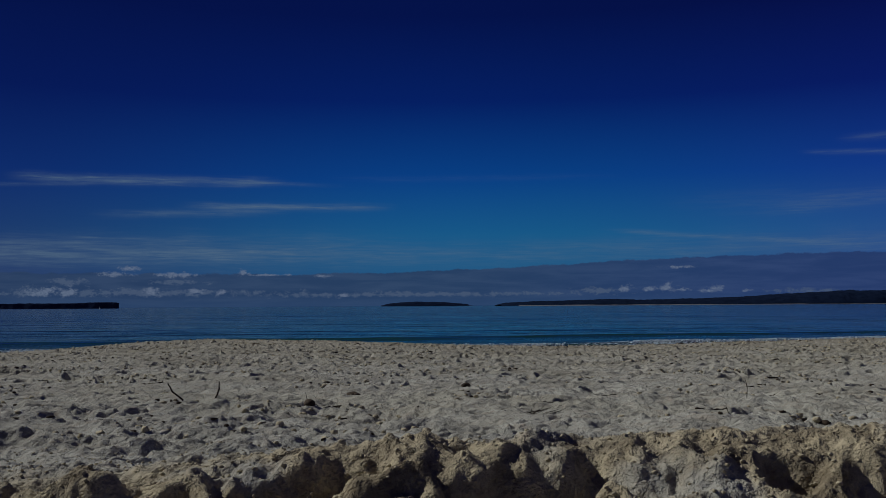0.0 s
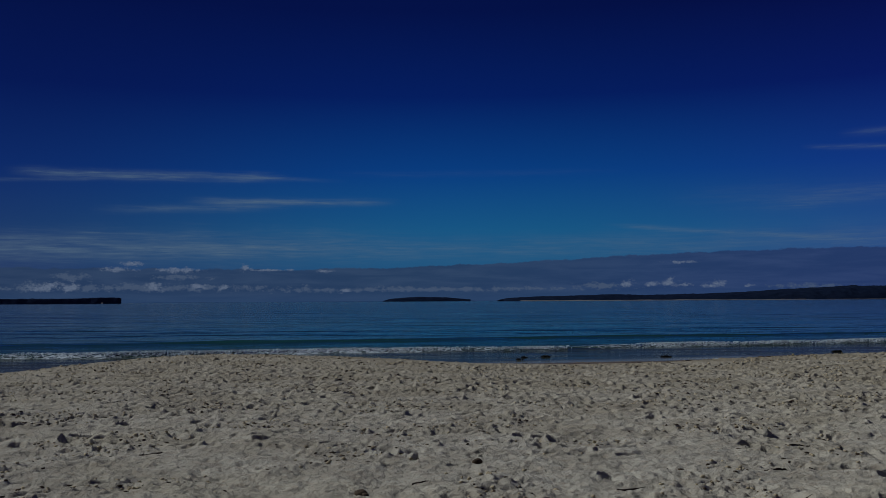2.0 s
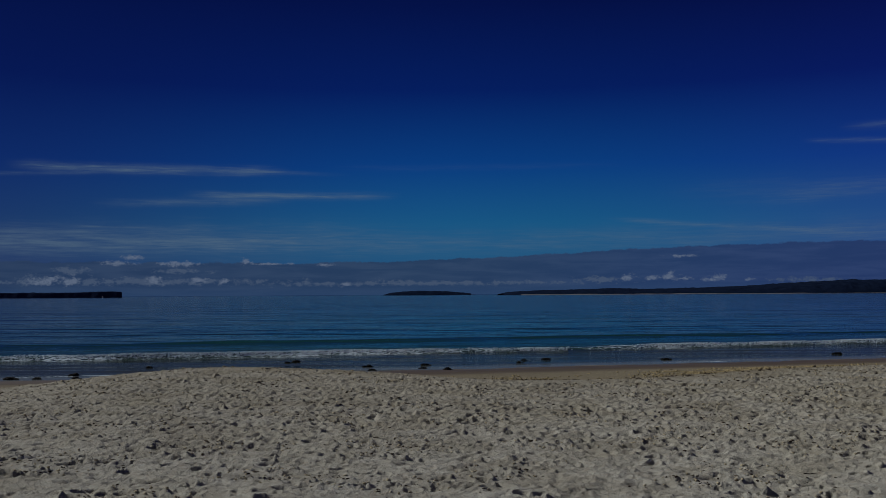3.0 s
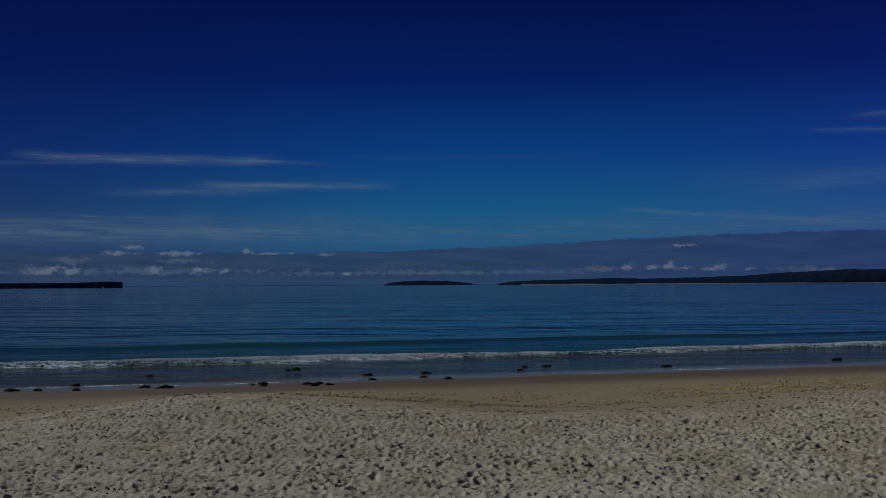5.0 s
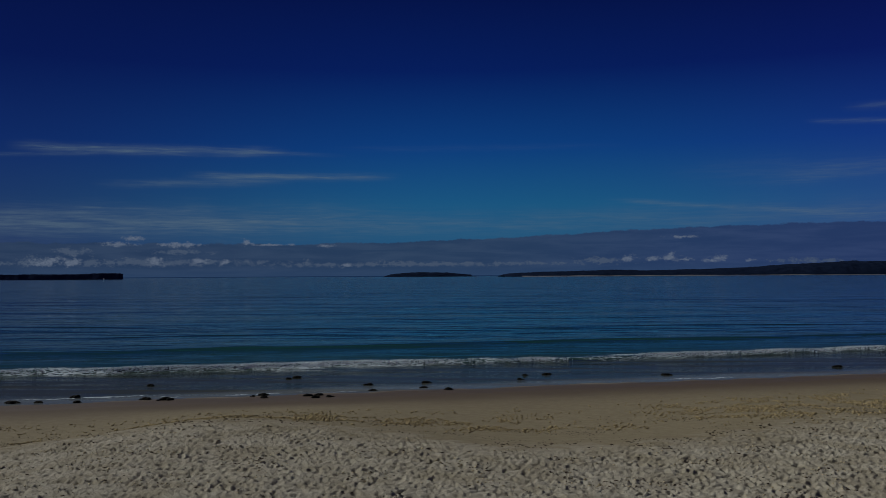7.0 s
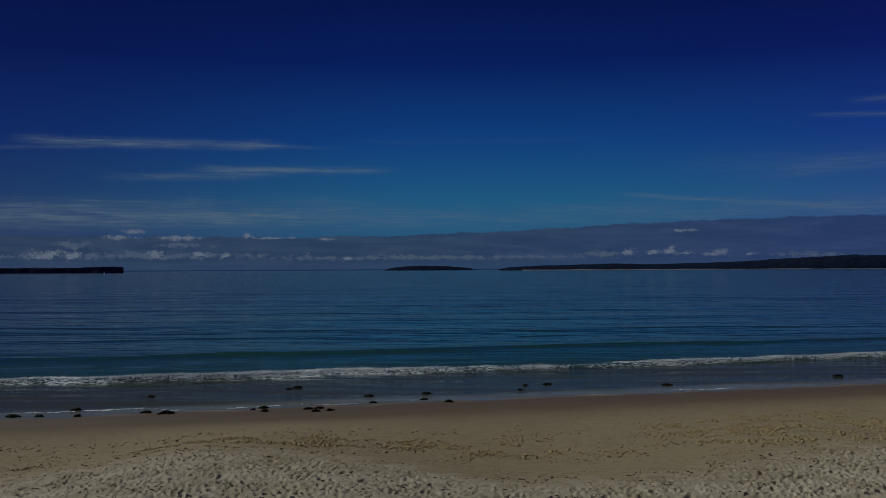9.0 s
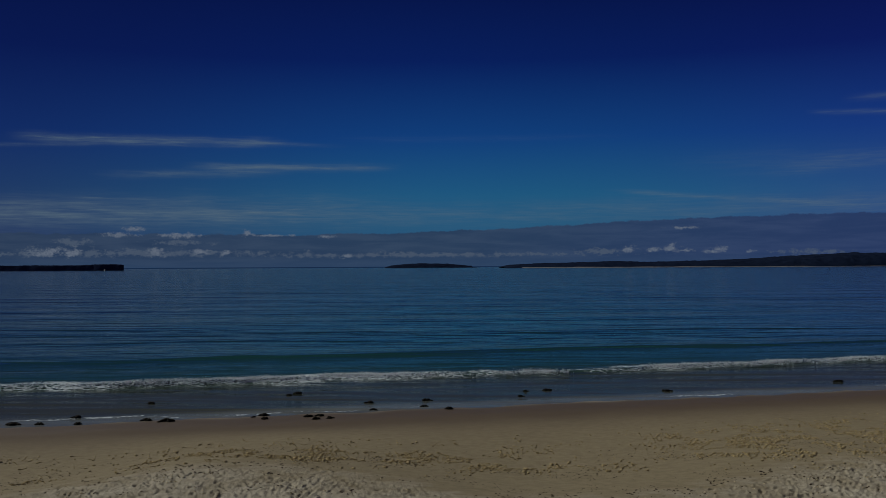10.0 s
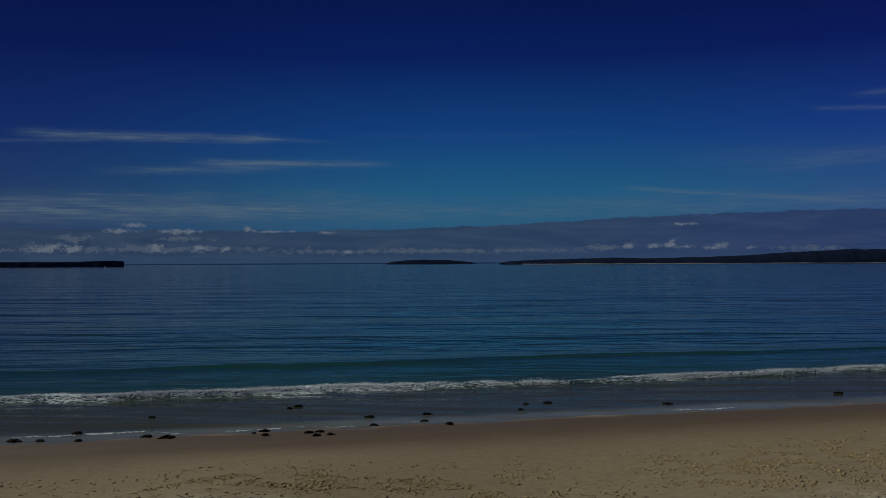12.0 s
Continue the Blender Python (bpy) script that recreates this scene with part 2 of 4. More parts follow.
def sea_material():
    """Clear shallow water that turns teal and then deep blue offshore; foam lies on it in a torn net."""
    mat, n, s, where, out = material("sea_water")
    depth, lace = n.attribute("depth"), n.attribute("lace")
    body = n.mix(n.ramp01(depth, 0.3, 3.5), rgb(0.012, 0.050, 0.046), rgb(0.009, 0.041, 0.045))
    body = n.mix(n.ramp01(depth, 3.0, 9.0), body, rgb(0.006, 0.020, 0.043))
    small = n.noise(n.scaled(where, 0.45, 1.6, 1.0), 3.0, 5.0, 0.6)
    mid = n.noise(n.scaled(where, 0.11, 0.75, 1.0), 0.8, 5.0, 0.6, 0.4)
    wide = n.noise(n.scaled(where, 0.012, 0.10, 1.0), 0.6, 4.0, 0.6, 0.3)
    n1 = n.bump(wide, 0.9, 1.7)
    n2 = n.bump(mid, 0.8, 0.11, n1)
    normal = n.bump(small, 0.35, 0.015, n2)
    deep = n.add("ShaderNodeBsdfDiffuse")
    n.put(deep.inputs[0], body)
    clear = n.add("ShaderNodeBsdfTransparent")
    clear.inputs[0].default_value = rgb(0.80, 0.84, 0.80)
    under = n.add("ShaderNodeMixShader")
    silt = n.add("ShaderNodeBsdfDiffuse")
    n.put(silt.inputs[0], n.mix(n.noise(n.scaled(where, 0.3, 0.9, 1.0), 0.7, 4.0), rgb(0.030, 0.037, 0.027), rgb(0.054, 0.060, 0.045)))
    stirred = n.add("ShaderNodeMixShader")
    n.put(stirred.inputs[0], n.ramp01(depth, -0.03, 0.09))
    n.put(stirred.inputs[1], clear.outputs[0])
    n.put(stirred.inputs[2], silt.outputs[0])
    n.put(under.inputs[0], n.ramp01(depth, 0.35, 1.25))
    n.put(under.inputs[1], stirred.outputs[0])
    n.put(under.inputs[2], deep.outputs[0])
    gloss = n.add("ShaderNodeBsdfGlossy")
    n.put(gloss.inputs["Color"], n.mix(n.ramp01(depth, 0.3, 3.0), rgb(0.52, 0.53, 0.52), rgb(0.96, 0.98, 0.90)))
    gloss.inputs["Roughness"].default_value = 0.09
    n.put(gloss.inputs["Normal"], normal)
    fresnel = n.add("ShaderNodeFresnel")
    fresnel.inputs[0].default_value = 1.33
    n.put(fresnel.inputs[1], normal)
    water = n.add("ShaderNodeMixShader")
    n.put(water.inputs[0], fresnel.outputs[0])
    n.put(water.inputs[1], under.outputs[0])
    n.put(water.inputs[2], gloss.outputs[0])
    # torn net of foam
    cells = n.add("ShaderNodeTexVoronoi", feature="DISTANCE_TO_EDGE")
    warp = n.noise(where, 1.2, 4.0, 0.6)
    n.put(cells.inputs["Vector"], n.mix(0.5, n.scaled(where, 0.7, 1.0, 1.0), n.combine(warp, warp, warp), "ADD"))
    cells.inputs["Scale"].default_value = 3.2
    net = n.math("SUBTRACT", 1.0, n.ramp01(cells.outputs[0], 0.02, 0.22))
    torn = n.noise(n.scaled(where, 0.5, 1.0, 1.0), 1.0, 7.0, 0.68)
    cover = n.math("ADD", n.math("MULTIPLY", torn, 0.75), n.math("MULTIPLY", net, 0.25))
    cover = n.ramp01(n.math("ADD", cover, n.math("MULTIPLY", lace, 0.55)), 0.82, 0.98)
    cover = n.math("MULTIPLY", cover, n.ramp01(lace, 0.0, 0.25), clamp=True)
    cover = n.math("MAXIMUM", cover, n.math("MULTIPLY", n.attribute("froth"), n.math("ADD", 0.5, torn)))
    foam = n.add("ShaderNodeBsdfDiffuse")
    foam.inputs[0].default_value = rgb(0.38, 0.44, 0.49)
    top = n.add("ShaderNodeMixShader")
    n.put(top.inputs[0], cover)
    n.put(top.inputs[1], water.outputs[0])
    n.put(top.inputs[2], foam.outputs[0])
    n.put(out.inputs[0], top.outputs[0])
    return mat


def plain_material(name, low, high, scale, rough=0.8, relief=0.3, depth=0.01, shine=None):
    mat, n, s, where, out = material(name)
    tone = n.noise(where, scale, 5.0, 0.62)
    fleck = n.noise(where, scale * 7.0, 3.0, 0.6)
    colour = n.mix(n.ramp01(tone, 0.3, 0.7), rgb(*low), rgb(*high))
    colour = n.mix(n.math("MULTIPLY", n.ramp01(fleck, 0.5, 0.7), 0.35), colour, rgb(*[c * 0.5 for c in low]))
    n.put(s.inputs["Base Color"], colour)
    s.inputs["Roughness"].default_value = rough
    s.inputs["Specular IOR Level"].default_value = shine if shine is not None else 0.1 if rough > 0.7 else 0.5
    n.put(s.inputs["Normal"], n.bump(fleck, relief, depth))
    return mat


SAND = sand_material()
SEA = sea_material()
CAKED = plain_material("caked_sand", (0.27, 0.230, 0.150), (0.42, 0.370, 0.250), 14.0, 0.95, 0.6, 0.01)
CRUST = plain_material("broken_sand_crust", (0.190, 0.150, 0.080), (0.340, 0.280, 0.155), 9.0, 0.95, 0.5, 0.01, 0.02)
FOAM = plain_material("sea_foam", (0.44, 0.51, 0.56), (0.56, 0.63, 0.68), 6.0, 0.9, 0.4, 0.03)
WEED = plain_material("wet_seaweed", (0.003, 0.0028, 0.0024), (0.007, 0.006, 0.005), 9.0, 0.75, 0.6, 0.02, 0.03)
BARK = plain_material("driftwood_bark", (0.016, 0.012, 0.009), (0.045, 0.034, 0.025), 60.0, 0.85, 0.5, 0.002)
LITTER = plain_material("dry_litter", (0.022, 0.016, 0.011), (0.075, 0.055, 0.036), 30.0, 0.85, 0.4, 0.003)
# blue distance haze is mixed into the base colours of far scrub and cliff
WOODS = plain_material("hazed_coastal_scrub", (0.0055, 0.0100, 0.025), (0.0090, 0.0150, 0.034), 0.05, 0.9, 0.5, 1.0, 0.0)
CLIFF = plain_material("hazed_sandstone_cliff", (0.015, 0.024, 0.054), (0.022, 0.032, 0.066), 0.06, 0.9, 0.6, 1.5, 0.0)
FAR_SAND = plain_material("far_beach_sand", (0.09, 0.09, 0.10), (0.14, 0.135, 0.14), 0.03, 0.95, 0.2, 0.5)
HULL = plain_material("white_hull_paint", (0.72, 0.72, 0.70), (0.80, 0.80, 0.78), 0.4, 0.4, 0.05, 0.01)
SAIL = plain_material("white_sailcloth", (0.72, 0.71, 0.68), (0.80, 0.79, 0.76), 0.3, 0.8, 0.2, 0.02)
METAL = plain_material("grey_spar_metal", (0.30, 0.30, 0.31), (0.40, 0.40, 0.41), 2.0, 0.4, 0.05, 0.005)


# ---------------------------------------------------------------- noise and mesh helpers
def lattice(ix, iy, seed):
    h = (ix.astype(np.int64) * 374761393 + iy.astype(np.int64) * 668265263 + seed * 1274126177) & 0x7FFFFFFF
    h = ((h ^ (h >> 13)) * 1103515245 + 12345) & 0x7FFFFFFF
    h = ((h ^ (h >> 15)) * 69069 + 1) & 0x7FFFFFFF
    return (h & 0xFFFF) * (2 * math.pi / 65536.0)


def smooth(t):
    t = np.clip(t, 0, 1)
    return t * t * (3 - 2 * t)


def step(value, low, high):
    return smooth((value - low) / (high - low))


def perlin(x, y, seed=0):
    ix, iy = np.floor(x), np.floor(y)
    fx, fy = x - ix, y - iy
    u, v = fx * fx * fx * (fx * (fx * 6 - 15) + 10), fy * fy * fy * (fy * (fy * 6 - 15) + 10)
    total = 0
    for dx in (0, 1):
        for dy in (0, 1):
            a = lattice(ix + dx, iy + dy, seed)
            dot = np.cos(a) * (fx - dx) + np.sin(a) * (fy - dy)
            total = total + dot * (u if dx else 1 - u) * (v if dy else 1 - v)
    return total * 1.5


def fractal(x, y, octaves, seed=0, gain=0.5):
    total, amp = 0, 1.0
    for k in range(octaves):
        total = total + amp * perlin(x * 2.03 ** k, y * 2.03 ** k, seed + 17 * k)
        amp *= gain
    return total


def dimples(x, y, across, along, small, large, deep, seed):
    """Scattered pits with low rims, one to each cell of a loose grid."""
    gx, gy = x / across, y / along
    ix, iy = np.floor(gx), np.floor(gy)
    total = 0
    for dx in (-1, 0, 1):
        for dy in (-1, 0, 1):
            jx, jy, js, jd = [lattice(ix + dx, iy + dy, seed + k) / (2 * math.pi) for k in range(4)]
            size = small + (large - small) * js
            u = (gx - ix - dx - 0.1 - 0.8 * jx) * across / size
            v = (gy - iy - dy - 0.1 - 0.8 * jy) * along / (size * 1.15)
            r = np.sqrt(u * u + v * v)
            total = total + deep * np.clip(1.5 * jd - 0.25, 0, 1) * (-np.exp(-r ** 4) + 0.35 * np.exp(-((r - 1.4) / 0.35) ** 2) * (0.5 + 0.5 * np.tanh(u)))
    return total


def sheet(name, X, Y, Z, mat, attributes=()):
    """A mesh from arrays of rows and columns of points."""
    rows, cols = X.shape
    mesh = bpy.data.meshes.new(name)
    index = np.arange(rows * cols, dtype=np.int32).reshape(rows, cols)
    quads = np.stack([index[:-1, :-1], index[:-1, 1:], index[1:, 1:], index[1:, :-1]], axis=-1).reshape(-1, 4)
    mesh.vertices.add(rows * cols)
    mesh.vertices.foreach_set("co", np.stack([X, Y, Z], axis=-1).astype(np.float32).ravel())
    mesh.loops.add(quads.size)
    mesh.loops.foreach_set("vertex_index", quads.ravel())
    mesh.polygons.add(len(quads))
    mesh.polygons.foreach_set("loop_start", np.arange(0, quads.size, 4, dtype=np.int32))
    mesh.polygons.foreach_set("use_smooth", np.ones(len(quads), dtype=bool))
    mesh.update(calc_edges=True)
    for key, values in attributes:
        layer = mesh.attributes.new(key, "FLOAT", "POINT")
        layer.data.foreach_set("value", values.astype(np.float32).ravel())
    mesh.materials.append(mat)
    return new(name, mesh)


def part(name, bm, mat, parent=None, label=""):
    mesh = bpy.data.meshes.new(name)
    bm.to_mesh(mesh)
    bm.free()
    mesh.materials.append(mat)
    for face in mesh.polygons:
        face.use_smooth = True
    ob = new(name, mesh)
    if parent is not None:
        ob.parent = parent
    if label:
        tagged(ob, label)
    return ob


# ---------------------------------------------------------------- the shape of the beach
PROFILE_S = [-400, -60, -12, -5, 0.0, 0.50, 0.62, 0.72, 0.82, 1.0, 1.4, 2.2, 4.0, 6.0, 9.0, 14.0, 19.0, 22.4, 24.4, 27.0, 30.0, 36.0, 42.0, 45.0, 47.0, 52.0, 65.0, 75.0, 90.0, 200.0]
PROFILE_Z = [4.335, 3.335, 2.835, 2.695, 2.615, 2.645, 2.66, 2.67, 2.68, 2.68, 2.655, 2.57, 2.44, 2.325, 2.25, 2.115, 2.025, 1.989, 1.872, 1.54, 1.21, 0.75, 0.25, 0.1, 0.03, -0.18, -1, -2, -3.5, -8]
_dense = np.concatenate([np.arange(-400, -3, 0.5), np.arange(-3, 3, 0.01), np.arange(3, 200, 0.1)])
_line = np.interp(_dense, PROFILE_S, PROFILE_Z)
_far = np.convolve(np.pad(_line, 12, mode="edge"), np.ones(25) / 25, mode="valid")
_line = np.where(_dense > 3.6, _far, _line)


def skew(x):
    """How far the waterline runs seaward along the beach."""
    return 60.0 * np.tanh(0.24 * x / 60.0)


def shore(x, y):
    """Distance across the beach, square to the waterline low down and to the crest of the berm high up."""
    cusp = 1.9 * np.cos(2 * math.pi * (x + 6.5) / 19.0)
    on_crest = step(y, 12, 21) * (1 - step(y, 29, 42))
    return y - skew(x) * step(y, 22, 45) - cusp * on_crest


def beach_height(x, y):
    s = shore(x, y)
    z = np.interp(s, _dense, _line)
    horn = 0.035 * np.cos(2 * math.pi * (x + 5.6) / 19.0)
    dip = 0.34 * step(-x, 6.0, 12.5) + 0.08 * step(x, 5, 12)
    return z + (horn - dip) * step(y, 10, 20) * (1 - step(y, 26, 38)) + 0.02 * fractal(x * 0.3, y * 0.3, 3, 5)


def berm(x, y, soft=1.2):
    """1 on the dry upper beach, 0 seaward of its ragged edge."""
    edge = 23.0 + 1.9 * np.cos(2 * math.pi * (x + 6.5) / 19.0) + 3.0 * step(x, 8, 17) + 0.9 * fractal(x * 0.35, y * 0.35, 4, 8)
    return 1 - step(y, edge - soft - 0.2, edge + soft)


def crumbled(x, y):
    """1 in the bands below the berm where the crust of the last high tide has broken up."""
    tongue = np.exp(-((y - 29.4) / 2.0) ** 2) * step(x, -12, -6) * (1 - step(x, 2.5, 5.0))
    bank = np.exp(-((y - 32.0 - 0.35 * (x - 9)) / 3.8) ** 2) * step(x, 6.5, 10.0)
    old_tide = 0.5 * np.exp(-((y - 28.0 - 0.02 * x) / 0.9) ** 2) + 0.16 * np.exp(-((y - 32.5) / 2.5) ** 2)
    return np.clip(tongue + bank + old_tide, 0, 1) * step(fractal(x * 0.6, y * 0.45, 4, 21), -0.25, 0.3)


def trodden(x, y):
    """1 where the dry sand is churned by feet, 0 on the smooth washed slope."""
    return np.clip(berm(x, y) + 0.25 * crumbled(x, y), 0, 1)


def axis(a, low, high, count):
    u = np.linspace(math.asinh(low / a), math.asinh(high / a), count)
    return a * np.sinh(u)


GROUND = {}
INNER = 820


def fan(y):
    """Half the width of the finely built strip of beach: it widens away from the start."""
    return 0.72 + 0.54 * np.maximum(y, 0.0)


def surface(x, y):
    """Height of the finished sand at a place of the finely built strip."""
    ys, Z = GROUND["ys"], GROUND["Z"]
    x, y = np.asarray(x, float), np.asarray(y, float)
    i = np.clip(np.searchsorted(ys, y) - 1, 0, len(ys) - 2)
    v = (y - ys[i]) / (ys[i + 1] - ys[i])
    c = np.clip((x / fan(y) + 1) * 0.5 * (INNER - 1), 0, INNER - 1.001)
    j = c.astype(int)
    u, j = c - j, j + GROUND["first"]
    return (Z[i, j] * (1 - u) + Z[i, j + 1] * u) * (1 - v) + (Z[i + 1, j] * (1 - u) + Z[i + 1, j + 1] * u) * v


def build_beach():
    rng = np.random.default_rng(11)
    outer = axis(1.5, 0.03, 380.0, 46)
    ys = [-300, -150, -80, -50, -30, -20, -14, -10] + [-8.0 + 0.1 * k for k in range(80)] + [0.02 * k for k in range(25)]
    y = 0.50
    while y < 70.0:
        ys.append(y)
        y += max(0.0036, 0.0036 * y) if y < 42.0 else 0.011 * y
    ys = np.array(ys)
    half = fan(ys)[:, None]
    X = np.concatenate([-half - outer[None, ::-1], half * np.linspace(-1, 1, INNER)[None], half + outer[None]], axis=1)
    Y = np.repeat(ys[:, None], X.shape[1], axis=1)
    first = len(outer)
    # a heap of caked sand lies in front of the start
    heap = np.exp(-((Y - 0.78) / 0.34) ** 2) * np.exp(-(X / 4.0) ** 2)
    Z = beach_height(X, Y)
    T = trodden(X, Y)
    # churned surface at several scales; the sand beside the start is flatter
    calm = 1.25 - 0.5 * step(Y, 3.0, 9.0)
    rough = 0.026 * fractal(X * 1.1, Y * 1.1, 3, 31) + 0.012 * fractal(X * 4.2, Y * 4.2, 3, 37)
    ridge = 1 - np.abs(fractal(X * 3.1, Y * 3.6, 4, 41))
    rough += 0.006 * (np.clip(ridge, 0, 1) ** 3 - 0.5)
    churn = step(fractal(X * 0.9, Y * 0.9, 4, 47), -0.15, 0.45)
    rough += (0.007 + 0.005 * churn) * fractal(X * 10.0, Y * 8.0, 4, 45, 0.62)
    crack = np.clip(1 - 3.0 * np.abs(fractal(X * 5.0, Y * 6.5, 3, 49)), 0, 1) ** 2
    rough -= (0.010 + 0.012 * churn) * (1 - step(Y, 4, 9)) * crack * step(fractal(X * 2.0, Y * 2.0, 2, 50), -0.1, 0.3)
    built = (1 - step(np.abs(X), half, half + 0.6)) * step(Y, 0.0, 0.5)
    Z = Z + rough * (0.05 + 0.95 * T) * calm * (1 - 0.3 * heap) * built
    # close-set dents, fewer and shallower beside the start
    i0, i1 = np.searchsorted(ys, (1.0, 44.0))
    cols = slice(first, first + INNER)
    x, y = X[i0:i1, cols], Y[i0:i1, cols]
    far = step(y, 9.0, 15.0)
    dents = dimples(x, y, 0.135, 0.17, 0.028, 0.056, 0.060, 311) * (1 - far) + dimples(x, y, 0.185, 0.27, 0.045, 0.072, 0.070, 371) * far
    dents = dents + dimples(x, y, 0.31, 0.38, 0.05, 0.10, 0.060, 331) - dimples(x, y, 0.20, 0.26, 0.035, 0.065, 0.026, 351)
    fewer = 0.09 + 0.69 * step(y, 4.0, 14.0) + 0.30 * churn[i0:i1, cols] * step(y, 1.5, 5.0) * (1 - 0.6 * step(y, 8, 14))
    Z[i0:i1, cols] += dents * T[i0:i1, cols] * fewer
    # feet: a rounded pit with a pushed-up rim; scuffs between them
    count = 5000
    px, py = rng.uniform(-1, 1, count), 1.25 + 38.0 * rng.random(count) ** 0.52
    px *= 0.54 * py + 0.6
    near = 1 - step(py, 3.0, 9.0)
    chance = trodden(px, py) * (1 - near + near * (0.10 + 0.60 * step(fractal(px * 0.9, py * 0.9, 4, 47), -0.1, 0.5)))
    keep = rng.random(count) < chance
    for x0, y0 in zip(px[keep], py[keep]):
        turn = rng.normal(0.15, 0.6)
        grown = min(1.0, 0.38 + 0.06 * y0)
        if rng.random() < 0.6:
            long, wide = rng.uniform(0.055, 0.10) * grown, rng.uniform(0.045, 0.075) * grown
        else:
            long, wide = rng.uniform(0.026, 0.048) * grown, rng.uniform(0.030, 0.052) * grown
        deep = rng.uniform(0.8, 1.5) * min(wide, 0.05) * min(1.0, 0.4 + 0.08 * y0)
        rim = deep * rng.uniform(0.15, 0.6)
        i0, i1 = np.searchsorted(ys, (y0 - 0.3, y0 + 0.3))
        w = float(fan(np.float64(y0)))
        j0 = first + max(0, int(((x0 - 0.3) / w + 1) * 0.5 * (INNER - 1)))
        j1 = first + min(INNER, int(((x0 + 0.3) / w + 1) * 0.5 * (INNER - 1)) + 2)
        gx, gy = X[i0:i1, j0:j1] - x0, Y[i0:i1, j0:j1] - y0
        a = (gx * math.cos(turn) + gy * math.sin(turn)) / long
        b = (gy * math.cos(turn) - gx * math.sin(turn)) / wide
        r = np.sqrt(a * a + b * b)
        side = 0.5 + 0.5 * np.tanh(1.5 * (a * math.cos(3 * x0) + b * math.sin(3 * x0)))
        Z[i0:i1, j0:j1] += -deep * np.exp(-r ** 5) + rim * np.exp(-((r - 1.4) / 0.33) ** 2) * side
    # crumbling crust of the heap right in front of the start
    edge = np.exp(-((Y - 0.76) / 0.24) ** 2) * np.exp(-(X / 4.0) ** 2)
    blocks = np.zeros_like(Z)
    i0, i1 = np.searchsorted(ys, (0.3, 1.5))
    wx = X[i0:i1] + 0.035 * fractal(X[i0:i1] * 8.0, Y[i0:i1] * 8.0, 3, 71)
    wy = Y[i0:i1] + 0.035 * fractal(X[i0:i1] * 8.0, Y[i0:i1] * 8.0, 3, 72)
    # its broken edge runs across in front of the start: steep and bitten, gentler to one side
    lip = 0.63 + 0.05 * fractal(wx * 3.1, wx * 0.4, 3, 171) + 0.015 * fractal(wx * 9.0, wx * 0.7, 2, 173)
    slope = 0.09 + 0.13 * step(wx, 0.16, 0.36)
    tall = 0.036 + 0.022 * step(wx, -0.30, 0.0) + 0.012 * fractal(wx * 4.5, wy * 2.0, 3, 175)
    tall = tall * np.exp(-(wx / 1.6) ** 4)
    blocks[i0:i1] = tall * step(wy, lip, lip + slope) * (1 - step(wy, 0.78, 1.30))
    lumpy = np.clip(fractal(wx * 11.0, wy * 11.0, 2, 177) + 0.1, 0, 1) * np.exp(-((wy - lip - 0.05) / 0.13) ** 2)
    blocks[i0:i1] += 0.028 * lumpy * (1 - 0.6 * step(wx, 0.2, 0.36))
    # hollows where it has crumbled away
    for x0, y0, wide, bite in ((-0.47, 0.70, 0.06, 0.05), (-0.38, 0.82, 0.07, 0.045), (-0.235, 0.68, 0.035, 0.05), (-0.13, 0.71, 0.055, 0.06), (-0.06, 0.74, 0.03, 0.04), (0.005, 0.68, 0.035, 0.06),
                               (0.085, 0.70, 0.055, 0.065), (0.185, 0.73, 0.05, 0.05), (0.27, 0.66, 0.03, 0.045), (0.40, 0.73, 0.035, 0.05), (0.50, 0.70, 0.04, 0.05)):
        r = np.sqrt((wx - x0) ** 2 + ((wy - y0) * 1.2) ** 2) / wide
        blocks[i0:i1] -= 0.72 * bite * np.exp(-r ** 4)
    crust = 0.009 * fractal(X * 9.0, Y * 9.0, 3, 51, 0.6) + 0.008 * (0.4 - np.abs(fractal(X * 17.0, Y * 17.0, 3, 55)))
    crust += 0.0030 * fractal(X * 36.0, Y * 36.0, 4, 59, 0.74)
    Z = Z + blocks + edge * crust
    s = shore(X, Y) + 0.5 * fractal(X * 0.25, Y * 0.25, 4, 63)
    wet = step(s, 32.0, 45.0) ** 1.5
    sunk = step(s, 47.2, 48.6)
    damp = np.clip(1 - berm(X, Y - 0.6, 3.0), 0, 1) * step(Y, 16, 24) * 0.8 + 0.35 * step(Y, 5, 18) + 0.25 * step(fractal(X * 0.8, Y * 0.8, 4, 77), -0.2, 0.5) * step(Y, 2, 9)
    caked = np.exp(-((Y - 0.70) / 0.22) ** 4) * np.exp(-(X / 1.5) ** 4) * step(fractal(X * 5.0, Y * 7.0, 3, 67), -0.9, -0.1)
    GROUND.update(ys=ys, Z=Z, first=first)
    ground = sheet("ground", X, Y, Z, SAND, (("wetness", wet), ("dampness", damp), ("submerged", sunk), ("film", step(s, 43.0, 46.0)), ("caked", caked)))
    tagged(ground, "pale beach sand, churned by feet and smooth near the water", "beach sand", kind="structure")
    return ground


